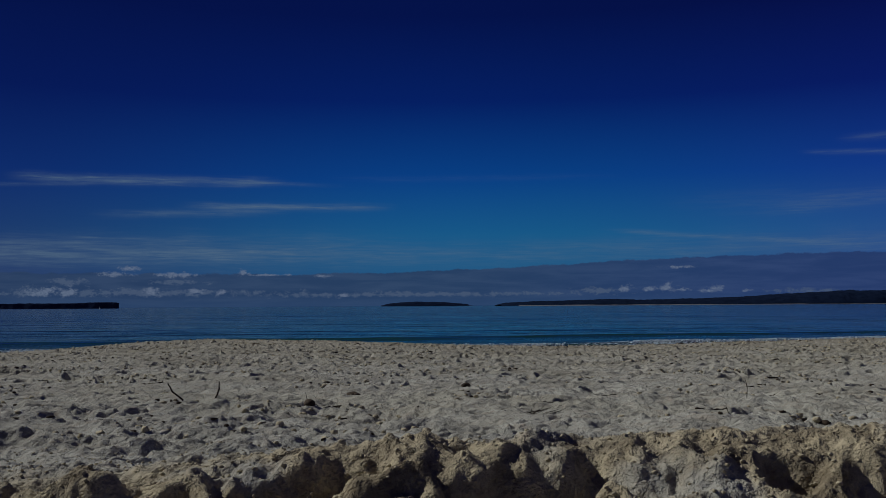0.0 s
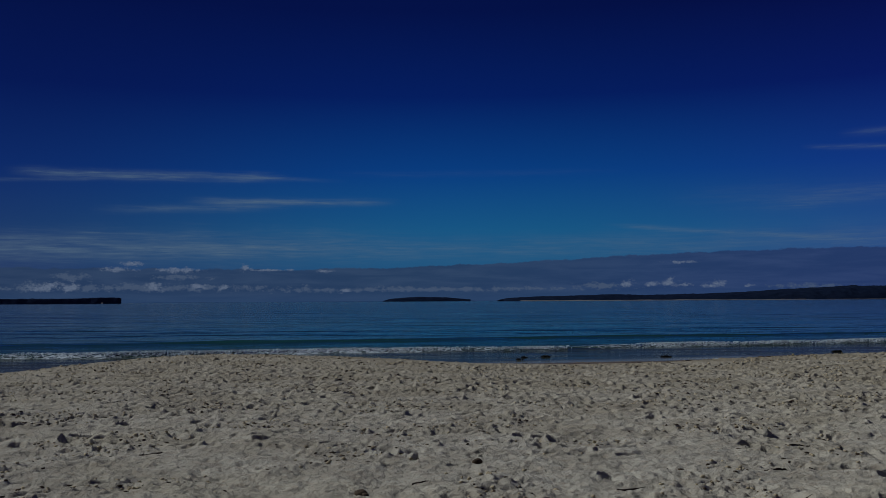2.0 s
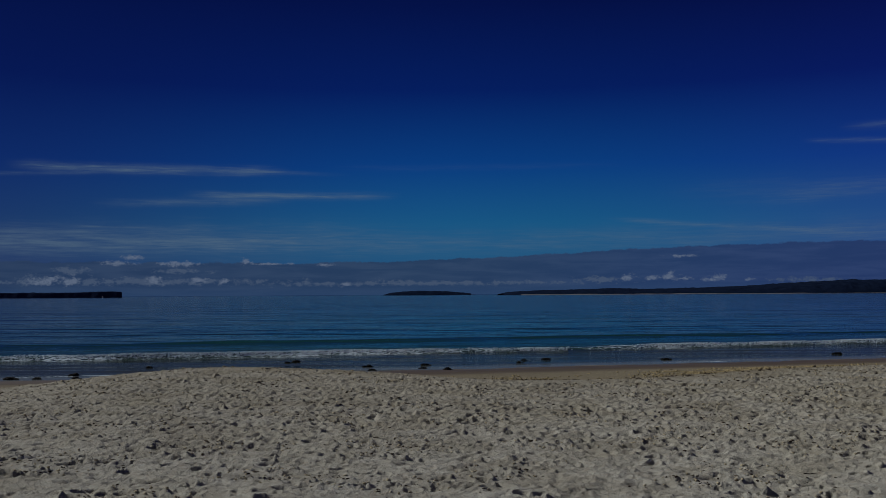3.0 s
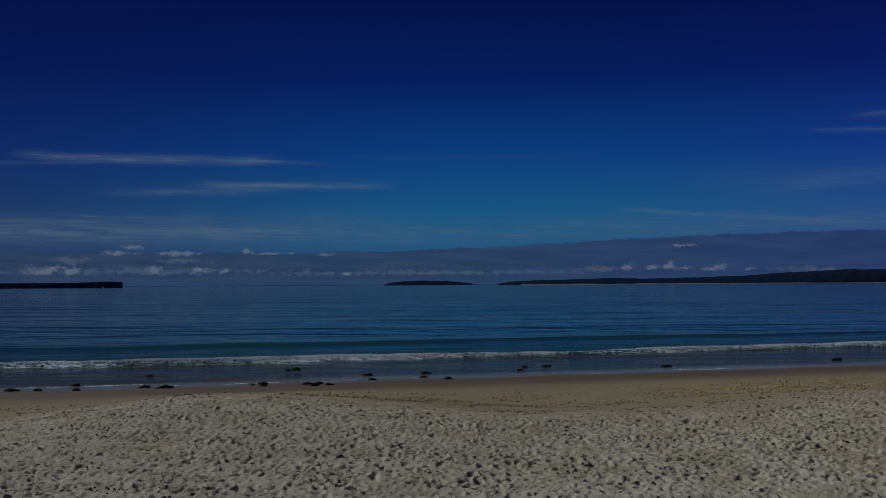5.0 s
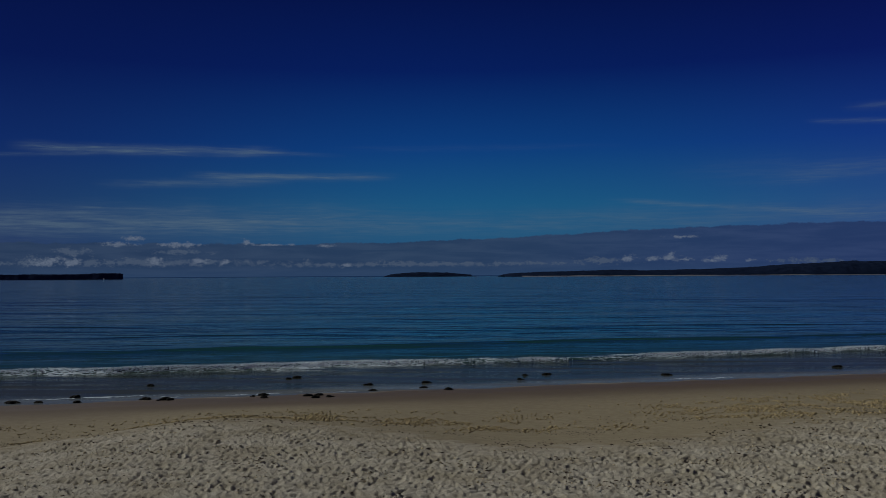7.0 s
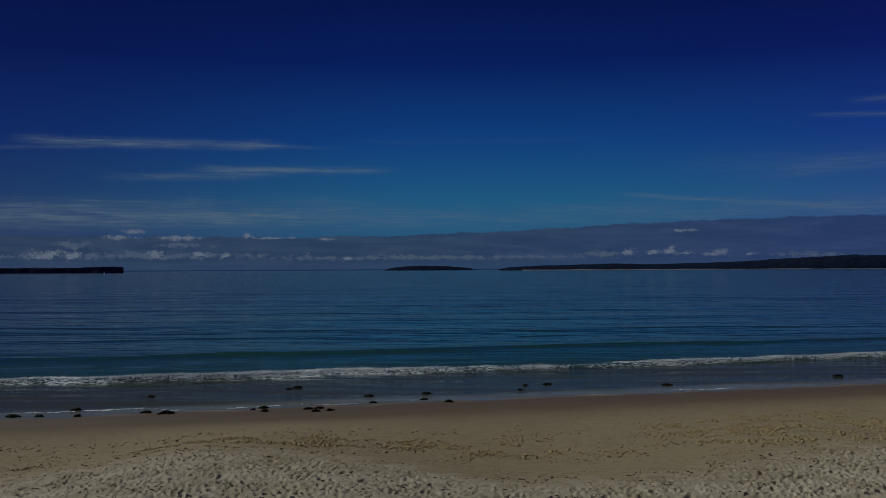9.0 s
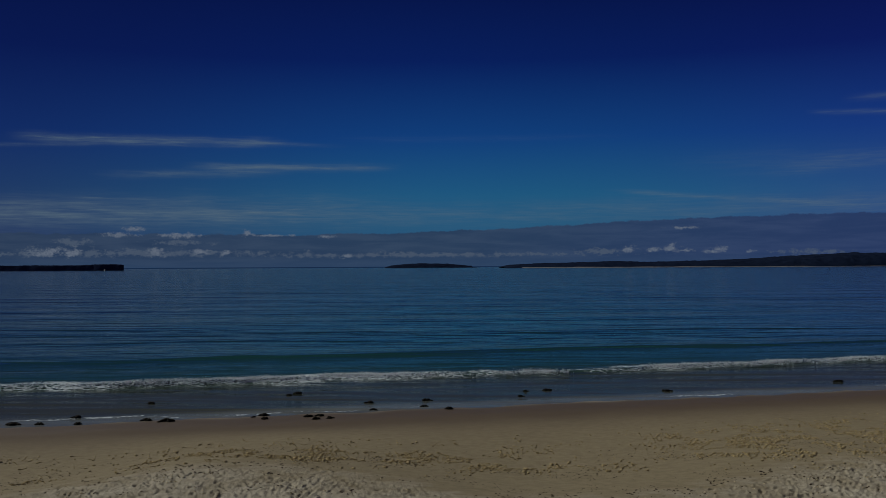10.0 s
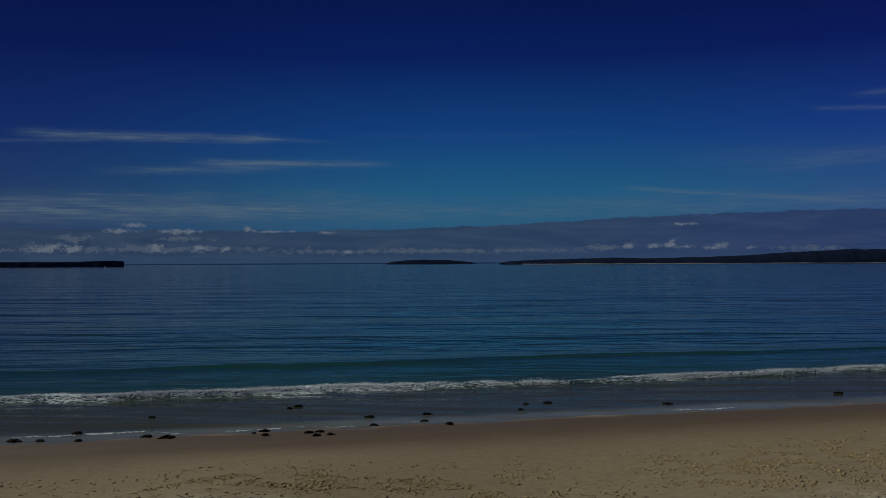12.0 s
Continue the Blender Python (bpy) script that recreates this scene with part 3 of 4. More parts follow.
def build_clods():
    """Crumbs of caked sand lying loose on the churned beach."""
    rng = np.random.default_rng(23)
    n1, n2 = 5000, 15000
    x = np.concatenate([rng.uniform(-0.75, 0.75, n1), rng.uniform(-1, 1, n2)])
    y = np.concatenate([0.48 + 0.9 * rng.random(n1) ** 1.5, 1.2 + 24.0 * rng.random(n2) ** 0.9])
    x[n1:] *= 0.57 * y[n1:] + 0.3
    size = np.concatenate([rng.uniform(0.0010, 0.0032, n1), rng.uniform(0.005, 0.017, n2) * (0.6 + 0.06 * y[n1:])])
    patch = step(fractal(x * 0.9, y * 0.9, 4, 47), -0.05, 0.5) * np.clip(berm(x, y), 0, 1)
    keep = (np.abs(x) < 0.58 * y + 0.3) & (rng.random(len(x)) < np.where(np.arange(len(x)) < n1, 0.9, patch))
    x, y, size = x[keep], y[keep], size[keep]
    places = np.stack([x, y, surface(x, y) + size * 0.25], axis=-1)
    sizes = size[:, None] * rng.uniform(0.7, 1.4, (len(x), 3))
    clods = lumps("sand_clods", places, sizes, CAKED, rng, 0.7)
    tagged(clods, "loose pale crumbs of caked sand strewn over the beach", "sand clods", kind="stuff")


def build_crust():
    """Flakes of the crust that the last high tide left, broken up in bands below the berm."""
    rng = np.random.default_rng(29)
    count = 80000
    x, y = rng.uniform(-18, 20, count), rng.uniform(24, 42, count)
    keep = (np.abs(x) < 0.58 * y) & (rng.random(count) < crumbled(x, y) * (1 - step(shore(x, y), 35, 39)))
    x, y = x[keep], y[keep]
    size = 0.010 + 0.040 * rng.random(len(x)) ** 2.2
    places = np.stack([x, y, surface(x, y) + size * 0.2], axis=-1)
    sizes = size[:, None] * rng.uniform(0.6, 1.6, (len(x), 3))
    crust = lumps("crust_flakes", places, sizes, CRUST, rng, 0.7)
    tagged(crust, "broken yellow-brown flakes of sand crust below the berm", "sand crust", kind="stuff")


def bore_line(x):
    return 61.5 + 1.2 * fractal(x * 0.05, x * 0.013, 3, 95) + 0.45 * fractal(x * 0.5, x * 0.1, 3, 97)


def bore_height(s, x):
    b = bore_line(x)
    tall = 0.19 + 0.10 * fractal(x * 0.08, x * 0.02, 3, 99)
    return tall * step(s, b - 0.9, b + 0.3) * (1 - 0.9 * step(s, b + 0.6, b + 5.5))


def build_sea():
    xs = axis(16.0, -4900.0, 4900.0, 430)
    near = np.arange(43.0, 95.0, 0.15)
    far = 95.0 + axis(14.0, 0.15, 4850.0, 260)
    S, X = np.meshgrid(np.concatenate([near, far]), xs, indexing="ij")
    Y = S + skew(X)
    fade = 1 - step(S, 100, 700)
    line = S + 1.6 * fractal(X * 0.045, S * 0.02, 3, 71)
    front = line - 76.5
    swell = (0.23 + 0.06 * fractal(X * 0.03, X * 0.01, 2, 83)) * np.exp(-(front / np.where(front < 0, 1.2, 3.2)) ** 2) * (1 - 0.6 * step(np.abs(X), 25, 60)) + 0.10 * np.exp(-((line - 98) / 3.5) ** 2) + 0.08 * np.exp(-((line - 120) / 4.5) ** 2)
    swell += 0.06 * np.sin(line * 0.26 + 1.3 * fractal(X * 0.02, S * 0.01, 2, 73)) * step(S, 100, 130)
    lumpy = 0.040 * fractal(X * 0.10, S * 0.45, 4, 75) * step(S, 47, 70)
    bore = bore_line(X)
    Z = 0.012 * fractal(X * 0.15, S * 0.3, 3, 79) + (swell + lumpy) * np.maximum(fade, 0.15) + bore_height(S, X)
    depth = np.clip(Z - np.interp(S, _dense, _line), 0, 40)
    patchy = (0.80 + 0.35 * fractal(X * 0.07, S * 0.03, 3, 81)) * (1 - 0.22 * step(X, 4, 28))
    core = np.exp(-((S - bore - 0.5) / 1.3) ** 2)
    behind = step(S, bore, bore + 0.8) * (1 - step(S, bore + 1.5, bore + 6.5))
    ahead = step(S, bore - 8.0, bore - 1.0) * (1 - step(S, bore - 0.2, bore + 0.3))
    strand = S - 48.8 - 1.6 * fractal(X * 0.10, X * 0.02, 3, 87)
    thin = 0.7 * np.exp(-(strand / 0.30) ** 2) * step(fractal(X * 0.11, S * 0.01, 3, 91), 0.0, 0.3)
    lace = np.clip(core * 0.58 * patchy + behind * 0.33 * patchy + ahead * 0.40 * patchy + thin, 0, 1)
    swash = 0.5 * fractal(X * 0.12, X * 0.03, 3, 89)
    froth = 0.15 * step(S, 46.6, 47.4) * (1 - step(S + swash, 48.6, 50.8))
    sea = sheet("water", X, Y, Z, SEA, (("depth", depth), ("lace", lace), ("froth", froth)))
    tagged(sea, "calm blue bay water, green and clear over the shallows", "sea", kind="structure")
    return sea


# a small lump, twenty faces, to build foam and litter from
_t = (1 + 5 ** 0.5) / 2
LUMP_V = np.array([(-1, _t, 0), (1, _t, 0), (-1, -_t, 0), (1, -_t, 0), (0, -1, _t), (0, 1, _t),
                   (0, -1, -_t), (0, 1, -_t), (_t, 0, -1), (_t, 0, 1), (-_t, 0, -1), (-_t, 0, 1)]) / 1.902
LUMP_F = np.array([(0, 11, 5), (0, 5, 1), (0, 1, 7), (0, 7, 10), (0, 10, 11), (1, 5, 9), (5, 11, 4), (11, 10, 2), (10, 7, 6), (7, 1, 8),
                   (3, 9, 4), (3, 4, 2), (3, 2, 6), (3, 6, 8), (3, 8, 9), (4, 9, 5), (2, 4, 11), (6, 2, 10), (8, 6, 7), (9, 8, 1)])


def lumps(name, places, sizes, mat, rng, flat=0.7):
    """Many small uneven lumps joined into one mesh."""
    count = len(places)
    jag = rng.uniform(0.65, 1.3, (count, 12, 1))
    turn = rng.uniform(0, 2 * math.pi, count)
    v = LUMP_V[None] * jag * sizes[:, None, :]
    c, s = np.cos(turn)[:, None], np.sin(turn)[:, None]
    v = np.stack([v[..., 0] * c - v[..., 1] * s, v[..., 0] * s + v[..., 1] * c, v[..., 2] * flat], axis=-1) + places[:, None, :]
    faces = (LUMP_F[None] + 12 * np.arange(count)[:, None, None]).reshape(-1, 3)
    mesh = bpy.data.meshes.new(name)
    mesh.from_pydata(v.reshape(-1, 3), [], faces)
    mesh.polygons.foreach_set("use_smooth", np.ones(len(faces), dtype=bool))
    mesh.materials.append(mat)
    return new(name, mesh)


def build_foam():
    rng = np.random.default_rng(5)
    count = 36000
    x = rng.uniform(-75, 75, count)
    b = bore_line(x)
    body = fractal(x * 0.11, x * 0.03, 4, 101)
    back = rng.exponential(0.7, count) * (1.0 + 0.8 * body) - rng.uniform(0, 0.8, count)
    keep = rng.random(count) < 0.32 + 0.9 * body
    x, b, back = x[keep], b[keep], np.clip(back[keep], -0.8, 3)
    s = b + back
    size = rng.uniform(0.012, 0.038, len(x)) * np.exp(-np.abs(back) * 0.35)
    z = bore_height(s, x) + 0.01 + rng.uniform(-0.01, 0.13, len(x)) * np.exp(-np.abs(back))
    places = np.stack([x, s + skew(x), z], axis=-1)
    sizes = np.stack([size * 2.4, size * 1.3, size * 0.9], axis=-1)
    foam = lumps("breaking_foam", places, sizes, FOAM, rng, 1.0)
    tagged(foam, "white foam of a small wave breaking along the shore", "wave foam", kind="stuff")


# ---------------------------------------------------------------- far land
def ridge_land(name, x0, x1, y_mid, half, top, mat, rng_seed, lean=0.0, rows=60, cols=420):
    """A wooded ridge rising from the water: top(x) is the height of its crest, half its depth."""
    X, V = np.meshgrid(np.linspace(x0, x1, cols), np.linspace(-1, 1, rows))
    crest = top(X)
    shape = np.clip(1 - np.abs(V) ** 3.5, 0, 1)
    canopy = 2.4 * fractal(X * 0.025, V * 9, 5, rng_seed, 0.62) + 0.05 * crest * fractal(X * 0.008, V * 3, 3, rng_seed + 5)
    Z = crest * shape + canopy * step(shape, 0.1, 0.5) * step(crest, 1.0, 6.0) - 1.5
    X = X - lean * (V + 1) * half
    Y = y_mid + V * half + 6 * fractal(X * 0.01, V * 2, 3, rng_seed + 9)
    return sheet(name, X, Y, Z, mat)


def build_far_land():
    knots = np.array([-2900, -2400, -2000, -1700, -1600, -1500, -1440, -1415])
    heights = np.array([30, 29, 26.5, 25.5, 26.5, 30, 30.5, 30])
    base = new("cliff_headland")
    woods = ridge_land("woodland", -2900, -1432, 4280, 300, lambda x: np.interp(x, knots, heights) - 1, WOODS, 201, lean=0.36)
    woods.parent = base
    # the cliffs under its rim; its sheer end turns back from the water
    X, V = np.meshgrid(np.linspace(-2900, -1408, 500), np.linspace(0, 1, 14))
    fold = 3 * fractal(X * 0.02, V * 0.4, 4, 207)
    high = np.interp(X, knots, heights) * np.where(X > -1418, 0.95, 1.0)
    Z = high * np.minimum(V * 1.15, 1.0) * 0.92 - 1.0
    deep = 16 * V + fold + 280 * step(X, -1420, -1408)
    cliff = sheet("cliff", X - 0.36 * np.maximum(deep - 20, 0), 3980 + deep, Z, CLIFF)
    cliff.parent = base
    base.scale = (0.6, 0.6, 0.6)
    tagged(base, "dark flat-topped headland ending in a sheer cliff above the bay", "headland")

    def island_top(x):
        u = (x + 250) / 395
        body = 21 * np.clip(np.sin(math.pi * np.clip(u, 0, 1)), 0, 1) ** 0.45
        return body * (1.08 - 0.28 * u) - 0.5
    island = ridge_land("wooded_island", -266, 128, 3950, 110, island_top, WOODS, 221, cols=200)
    tagged(island, "low dark wooded island in the mouth of the bay", "island")
    rng = np.random.default_rng(3)
    rock = lumps("islet_rock", np.array([[139.0, 3950.0, 0.3]]), np.array([[14.0, 10.0, 3.2]]), CLIFF, rng)
    tagged(rock, "low dark rock beside the wooded island", "rock")

    kx = np.array([240, 300, 420, 560, 760, 900, 1000, 1250, 1400, 1560, 1700, 1850, 2000, 2500, 3200])
    kz = np.array([0.0, 10, 14, 16, 20, 17.5, 18, 22, 26, 33, 39, 43, 42, 55, 70]) * 1.28
    shore_land = new("wooded_peninsula")
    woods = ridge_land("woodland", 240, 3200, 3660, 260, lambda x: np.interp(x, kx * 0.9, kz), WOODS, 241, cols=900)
    woods.parent = shore_land
    X, V = np.meshgrid(np.linspace(300, 3200, 700), np.linspace(0, 1, 8))
    Z = (3.4 + 1.2 * fractal(X * 0.006, V, 3, 247)) * np.sin(V * math.pi / 2) - 0.4
    beach = sheet("sand_strip", X, 3388 + 34 * V + 3 * fractal(X * 0.01, V, 3, 251), Z, FAR_SAND)
    beach.parent = shore_land
    shore_land.scale = (0.82, 0.82, 0.82)
    tagged(shore_land, "long dark wooded peninsula above a pale strip of beach", "headland")


def build_sailing_boat():
    boat = new("sailing_boat")
    boat.location = (-815.0, 2180.0, 0.0)
    bm = bmesh.new()
    rings = []
    for k in range(9):
        u = k / 8
        half, dip = 1.5 * math.sin(math.pi * min(0.5 + 0.0, 0.25 + 0.75 * u) ) ** 0.8 * (1 - u ** 3) + 0.05, 0.5
        x = -4.5 + 9.0 * u
        rings.append([bm.verts.new((x, half, 1.1 + 0.25 * u)), bm.verts.new((x, half * 0.7, -0.2)), bm.verts.new((x, 0, -dip)),
                      bm.verts.new((x, -half * 0.7, -0.2)), bm.verts.new((x, -half, 1.1 + 0.25 * u))])
    for a, b in zip(rings, rings[1:]):
        for i in range(4):
            bm.faces.new((a[i], b[i], b[i + 1], a[i + 1]))
        bm.faces.new((a[4], b[4], b[0], a[0]))
    bm.faces.new(rings[0])
    bm.faces.new(rings[-1])
    part("hull", bm, HULL, boat)
    bm = bmesh.new()
    bmesh.ops.create_cone(bm, segments=8, radius1=0.09, radius2=0.05, depth=12.0, cap_ends=True, matrix=Matrix.Translation((0.6, 0, 7.0)))
    part("mast", bm, METAL, boat)
    for name, corners in (("mainsail", ((0.45, 0, 2.2), (-3.9, 0.5, 2.2), (0.45, 0, 12.4))), ("jib", ((0.8, 0, 11.0), (0.9, 0.4, 1.8), (4.4, 0, 1.5)))):
        bm = bmesh.new()
        a, b, c = [Vector(p) for p in corners]
        grid = [[bm.verts.new(a + (b - a) * (i / 6) * (1 - j / 6) + (c - a) * (j / 6) + Vector((0, 0.35 * math.sin(math.pi * i / 6) * (1 - j / 6), 0))) for i in range(7)] for j in range(6)]
        for r0, r1 in zip(grid, grid[1:]):
            for i in range(6):
                bm.faces.new((r0[i], r0[i + 1], r1[i + 1], r1[i]))
        bmesh.ops.solidify(bm, geom=bm.faces[:], thickness=0.03)
        part(name, bm, SAIL, boat)
    boat.scale = (0.38, 0.38, 0.38)
    tagged(boat, "small white sailing boat below the far cliffs", "sailboat")


# ---------------------------------------------------------------- things washed up and blown onto the sand
def tube(bm, points, radii, sides=7):
    """A tapered rod through points."""
    rings = []
    for k, (p, r) in enumerate(zip(points, radii)):
        p = Vector(p)
        ahead = Vector(points[min(k + 1, len(points) - 1)]) - Vector(points[max(k - 1, 0)])
        turn = ahead.to_track_quat("Z", "Y")
        rings.append([bm.verts.new(p + turn @ Vector((r * math.cos(2 * math.pi * i / sides), r * math.sin(2 * math.pi * i / sides), 0))) for i in range(sides)])
    for a, b in zip(rings, rings[1:]):
        for i in range(sides):
            bm.faces.new((a[i], a[(i + 1) % sides], b[(i + 1) % sides], b[i]))
    bm.faces.new(rings[0][::-1])
    bm.faces.new(rings[-1])


def twig(x, y, path, thick, label, mat=None, name="twig"):
    """A stick whose path is given from the sand at (x, y), in metres."""
    bm = bmesh.new()
    rng = random.Random(int(1000 * (x + y)))
    fine = []
    for (a, b) in zip(path, path[1:]):
        for k in range(4):
            u = k / 4
            fine.append([a[i] + (b[i] - a[i]) * u + rng.uniform(-1, 1) * thick * 0.35 for i in range(3)])
    fine.append(list(path[-1]))
    radii = [thick * (1.0 - 0.45 * k / len(fine)) * rng.uniform(0.85, 1.15) for k in range(len(fine))]
    tube(bm, fine, radii)
    ob = part(name, bm, mat or BARK)
    ob.location = (x, y, float(surface(x, y)))
    return tagged(ob, label, "twig")


def build_twigs():
    dark = "thin dark curved twig sticking out of the sand"
    twig(-1.13, 3.90, [(0.022, 0, -0.015), (-0.006, 0, 0.012), (-0.046, 0.01, 0.038), (-0.068, 0.015, 0.076)], 0.0050, dark)
    twig(-0.983, 3.90, [(-0.017, 0, -0.02), (0.003, 0, 0.01), (0.020, 0.005, 0.050), (0.018, 0.01, 0.090)], 0.0050, dark)
    twig(-0.57, 4.02, [(0, 0, -0.02), (-0.01, 0, 0.03), (-0.02, 0, 0.07)], 0.0022, "fine dry twig standing beside a piece of driftwood")
    flat = "dark weathered stick lying on the sand"
    sticks = [
        (-0.56, 4.00, 0.15, 0.35, 0.012), (-0.50, 3.90, 0.13, -0.05, 0.008), (0.02, 3.82, 0.11, 0.25, 0.008),
        (0.12, 4.02, 0.12, 0.5, 0.009), (1.42, 4.40, 0.14, 0.1, 0.010), (2.00, 5.74, 0.15, 0.2, 0.011), (2.33, 5.86, 0.10, -0.3, 0.008),
        (0.33, 4.08, 0.10, -0.4, 0.010), (-0.42, 3.08, 0.08, 0.0, 0.005), (1.34, 2.98, 0.10, 0.15, 0.004), (0.80, 4.08, 0.10, 0.4, 0.008),
        (-1.18, 2.90, 0.09, -0.5, 0.004), (0.46, 3.55, 0.12, 0.1, 0.005), (1.05, 3.4, 0.13, 0.05, 0.006), (-1.9, 4.6, 0.10, 0.4, 0.006),
        (0.95, 5.1, 0.16, 0.12, 0.008), (1.75, 4.7, 0.12, -0.2, 0.007), (-0.2, 5.4, 0.10, 0.3, 0.008), (2.6, 6.9, 0.15, 0.15, 0.010),
        (-2.2, 6.6, 0.16, 0.3, 0.009), (0.9, 7.4, 0.18, 0.1, 0.010), (-0.9, 7.2, 0.14, -0.2, 0.009), (3.4, 8.6, 0.16, 0.25, 0.010),
    ]
    for x, y, long, turn, thick in sticks:
        c, s = math.cos(turn), math.sin(turn)
        path = []
        for k in range(4):
            u = long * k / 3
            h = float(surface(x + u * c, y + u * s) - surface(x, y))
            path.append((u * c, u * s, h + thick * 0.25))
        twig(x, y, path, thick, flat, name="driftwood_stick" if thick > 0.0075 else "twig")
    thin = "thin dry stem standing upright in the sand"
    for x, y, h in ((1.60, 3.12, 0.055), (1.41, 3.86, 0.085), (1.02, 2.9, 0.05)):
        twig(x, y, [(0, 0, -0.02), (0.006, 0, h * 0.5), (-0.004, 0, h)], 0.0016, thin, LITTER)
    leaf = bmesh.new()
    bmesh.ops.create_grid(leaf, x_segments=6, y_segments=3, size=0.5)
    for v in leaf.verts:
        u = v.co.x + 0.5
        v.co = Vector((v.co.y * 0.020 * math.sin(math.pi * min(max(u, 0.04), 0.96)), 0.006 * math.sin(3 * u), u * 0.045 - 0.008))
    bmesh.ops.solidify(leaf, geom=leaf.faces[:], thickness=0.0012)
    leaf = part("dry_leaf", leaf, plain_material("red_dry_leaf", (0.16, 0.045, 0.025), (0.24, 0.075, 0.04), 40.0, 0.7))
    leaf.matrix_world = pose(1.59, 3.18, float(surface(1.59, 3.18)), -12, 8, 20)
    tagged(leaf, "small red-brown dry leaf stuck upright in the sand", "leaf")
    # a tangle of fine stems
    rng = random.Random(4)
    bm = bmesh.new()
    for k in range(16):
        a = rng.uniform(0, 2 * math.pi)
        p = Vector((rng.uniform(-0.06, 0.06), rng.uniform(-0.03, 0.03), 0.002))
        path = [tuple(p)]
        for j in range(4):
            p = p + Vector((math.cos(a), 0.6 * math.sin(a), rng.uniform(-0.1, 0.55))) * 0.022
            a += rng.uniform(-0.6, 0.6)
            path.append((p.x, p.y, max(p.z, 0.001)))
        tube(bm, path, [0.0014, 0.0013, 0.0012, 0.0010, 0.0007], 5)
    tangle = part("twig_tangle", bm, BARK)
    tangle.location = (0.33, 2.88, float(surface(0.33, 2.88)))
    tagged(tangle, "tangle of fine dark twigs lying on the sand", "twigs")


def build_stones():
    rng = np.random.default_rng(8)
    for x, y, size in ((-0.45, 4.88, 0.035), (-0.53, 3.72, 0.028), (-0.42, 4.80, 0.018), (1.55, 4.42, 0.020), (0.22, 6.2, 0.030), (0.95, 3.05, 0.012)):
        bm = bmesh.new()
        bmesh.ops.create_icosphere(bm, subdivisions=2, radius=1.0)
        for v in bm.verts:
            k = 1 + 0.22 * noise.noise(v.co * 1.3 + Vector((x * 7, y * 5, 0)))
            v.co = Vector((v.co.x * size * 1.3 * k, v.co.y * size * k, v.co.z * size * 0.75 * k))
        stone = part("pebble", bm, LITTER)
        stone.location = (x, y, float(surface(x, y)) + size * 0.3)
        stone.rotation_euler = (0, 0, x * 3)
        tagged(stone, "smooth brown-grey pebble half sunk in dry sand", "stone", "pebbles on the sand")


def build_litter():
    """Bits of bark, dry weed and shell too many to count, thickest along the old tide lines."""
    rng = np.random.default_rng(31)
    count = 60000
    y = 1.5 + 33.0 * rng.random(count) ** 0.8
    x = rng.uniform(-1, 1, count) * (0.58 * y + 0.6)
    s = shore(x, y)
    line = np.exp(-((s - 29.0 - 0.8 * fractal(x * 0.2, y * 0.1, 3, 141)) / 2.2) ** 2) + 0.45 * np.exp(-((s - 25.5) / 1.8) ** 2)
    dry = step(25.0 - s, -1.0, 1.0) * np.clip(0.03 + 0.5 * fractal(x * 0.9, y * 0.9, 4, 47), 0, 0.3)
    keep = rng.random(count) < np.clip(0.7 * line * np.clip(0.15 + 1.3 * fractal(x * 0.35, y * 0.5, 4, 147), 0, 1) + dry, 0, 1)
    x, y = x[keep], y[keep]
    size = rng.uniform(0.006, 0.019, len(x)) * (0.40 + 0.035 * y) * np.where(shore(x, y) < 24.5, 1.7, 1.0)
    places = np.stack([x, y, surface(x, y) + size * 0.12], axis=-1)
    sizes = np.stack([size * rng.uniform(0.8, 1.8, len(x)), size * rng.uniform(0.4, 0.9, len(x)), size * rng.uniform(0.25, 0.6, len(x))], axis=-1)
    litter = lumps("beach_litter", places, sizes, LITTER, rng, 1.0)
    tagged(litter, "scattered brown bits of bark and dry weed on sand", "beach litter", kind="stuff")


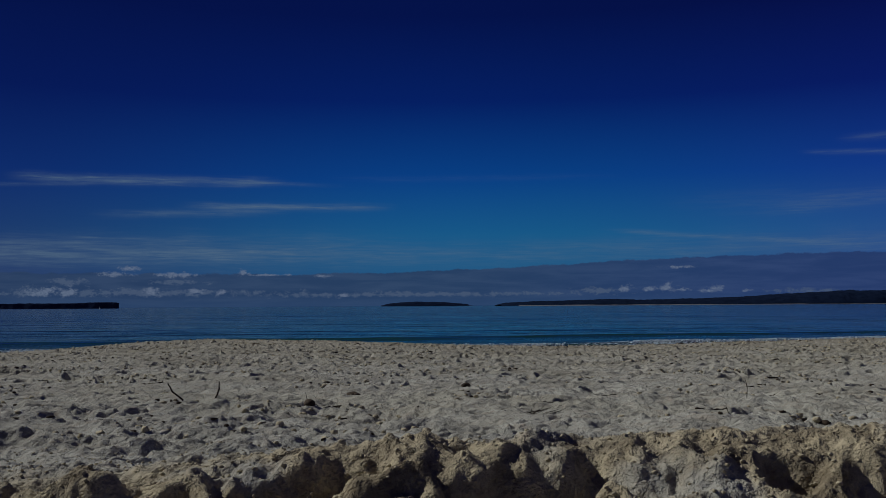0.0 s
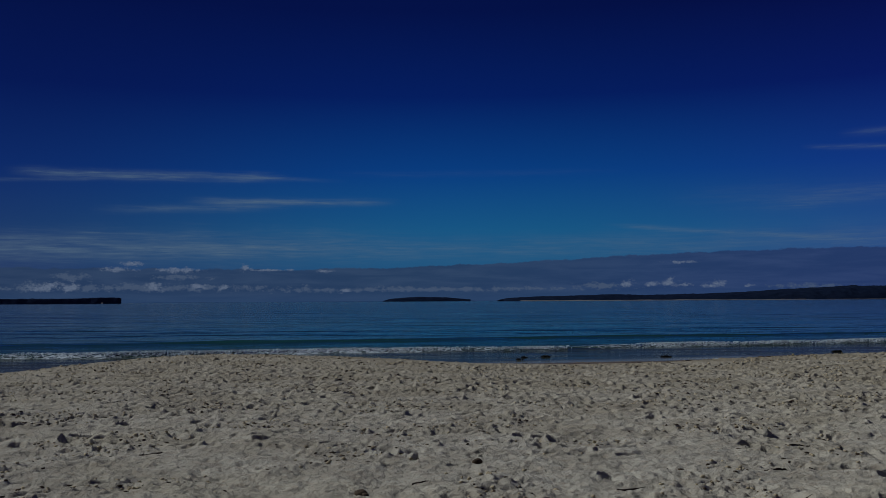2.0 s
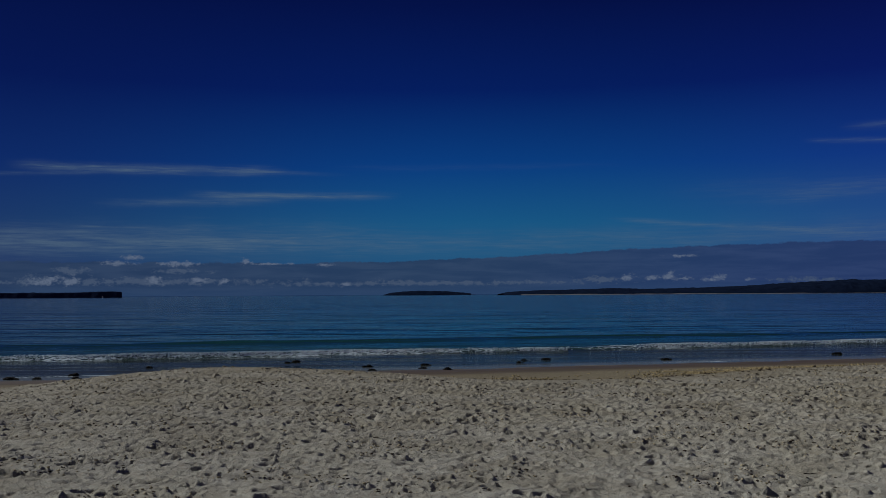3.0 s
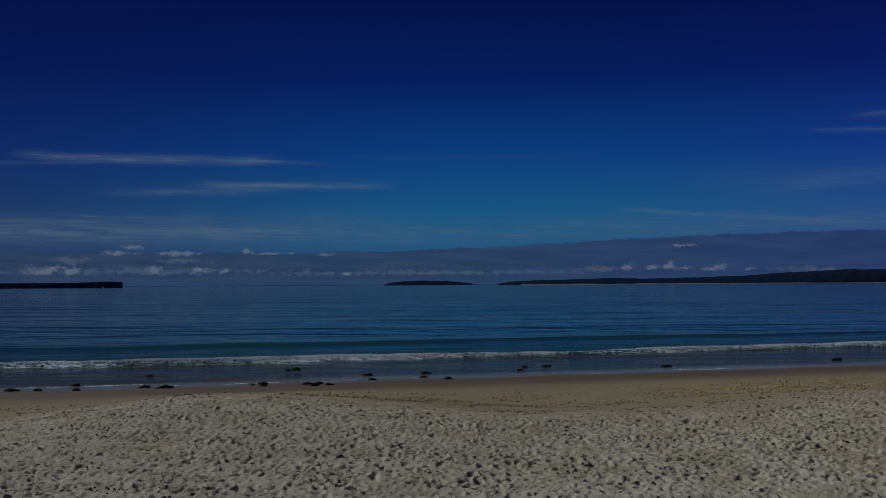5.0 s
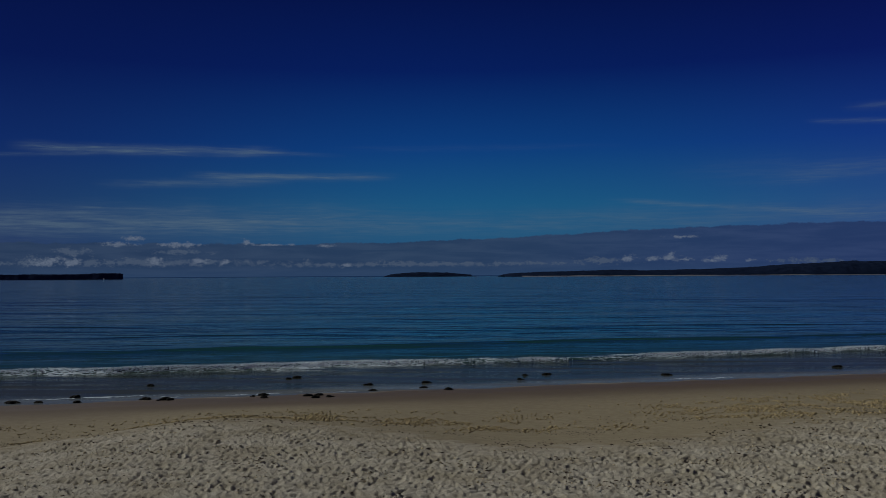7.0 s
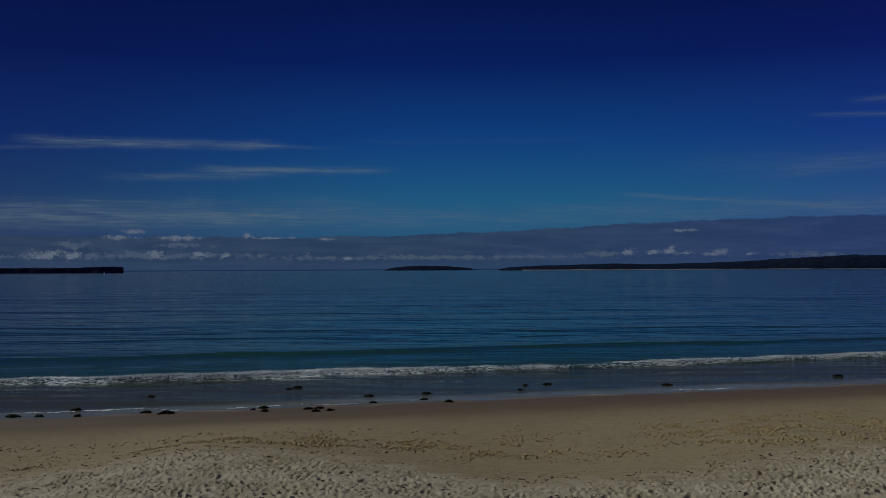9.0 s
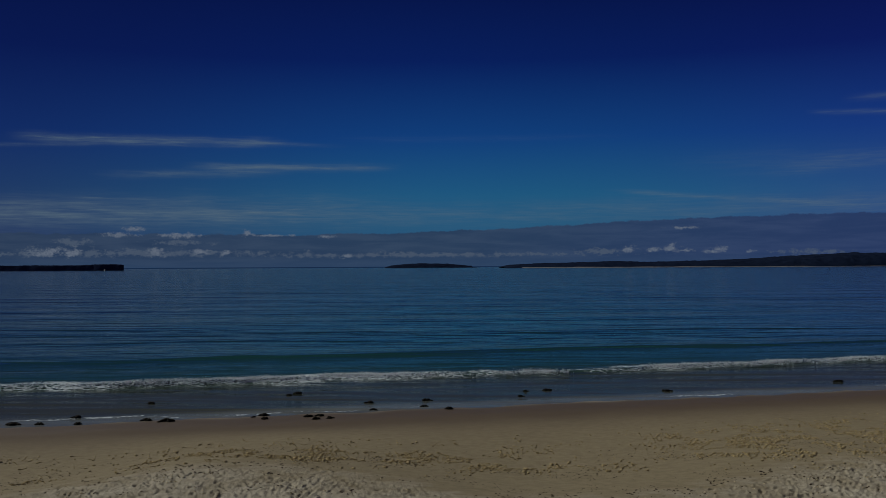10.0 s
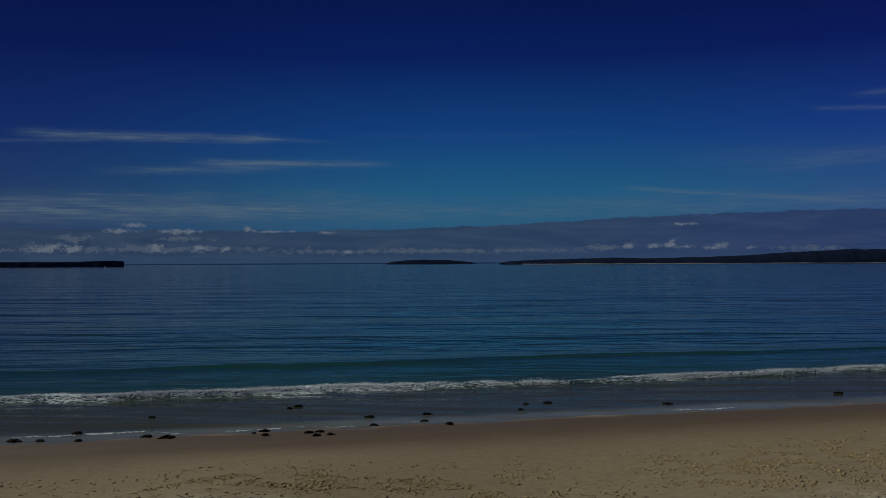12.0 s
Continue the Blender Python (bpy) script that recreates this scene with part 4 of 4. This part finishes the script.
WEED_PLACES = [(-20.65, 43.47, 0.70), (-19.37, 43.50, 0.48), (-18.39, 45.42, 0.59), (-17.54, 43.53, 0.45), (-14.53, 44.49, 0.52), (-13.43, 44.04, 0.71),
               (-9.46, 45.18, 0.18), (-9.08, 45.87, 0.48), (-8.76, 44.52, 0.37), (-6.74, 45.09, 0.44), (-6.22, 44.13, 0.43), (-6.17, 45.33, 0.38),
               (-5.57, 44.31, 0.32), (-4.04, 49.86, 0.52), (-3.66, 47.34, 0.46), (-0.95, 50.73, 0.56), (-1.03, 48.48, 0.38),
               (-8.60, 53.73, 0.55), (-9.02, 52.89, 0.45), (-16.12, 50.13, 0.42), (0.29, 47.40, 0.52), (4.41, 52.05, 0.34),
               (4.89, 54.18, 0.32), (6.25, 54.48, 0.56), (13.33, 53.91, 0.52), (25.26, 57.81, 0.64)]


def build_seaweed():
    """Each clump is a low heap of torn blades over a knot."""
    for k, (x, y, wide) in enumerate(WEED_PLACES):
        rng = random.Random(60 + k)
        bm = bmesh.new()
        half, tall = wide * 0.52, 0.09 + 0.16 * wide
        for i in range(9):
            u, v = rng.gauss(0, 0.42), rng.gauss(0, 0.40)
            r = rng.uniform(0.22, 0.42)
            m = Matrix.Translation((u * half, v * half * 0.8, tall * 0.35 * max(0.1, 1 - u * u - v * v))) @ Matrix.Diagonal((half * r * 1.3, half * r, tall * rng.uniform(0.3, 0.55), 1))
            made = bmesh.ops.create_icosphere(bm, subdivisions=1, radius=1.0, matrix=m)
            for vert in made["verts"]:
                vert.co += Vector((rng.uniform(-1, 1), rng.uniform(-1, 1), rng.uniform(-0.6, 1))) * 0.012
        for i in range(16):
            a = rng.uniform(0, 2 * math.pi)
            p = Vector((math.cos(a) * half * 0.3, math.sin(a) * half * 0.3, tall * rng.uniform(0.2, 0.8)))
            path = [tuple(p)]
            for j in range(4):
                p = p + Vector((math.cos(a), math.sin(a) * 0.8, -0.25 if j else 0.3)) * half * rng.uniform(0.12, 0.26)
                p.z = max(p.z * 0.6, 0.012)
                a += rng.uniform(-0.5, 0.5)
                path.append(tuple(p))
            tube(bm, path, [0.012, 0.016, 0.014, 0.010, 0.005], 5)
        weed = part("seaweed_clump", bm, WEED)
        deep = float(surface(x, y))
        weed.location = (x, y, max(deep, -0.025) if y - float(skew(x)) > 47 else deep)
        s = y - float(skew(x))
        tagged(weed, "black clump of seaweed standing in shallow wash" if s > 47.2 else "black wet clump of seaweed on the shining sand", "seaweed", "seaweed along the waterline")


build_beach()
build_sea()
build_foam()
build_far_land()
build_sailing_boat()
build_seaweed()
build_twigs()
build_stones()
build_clods()
build_crust()
build_litter()
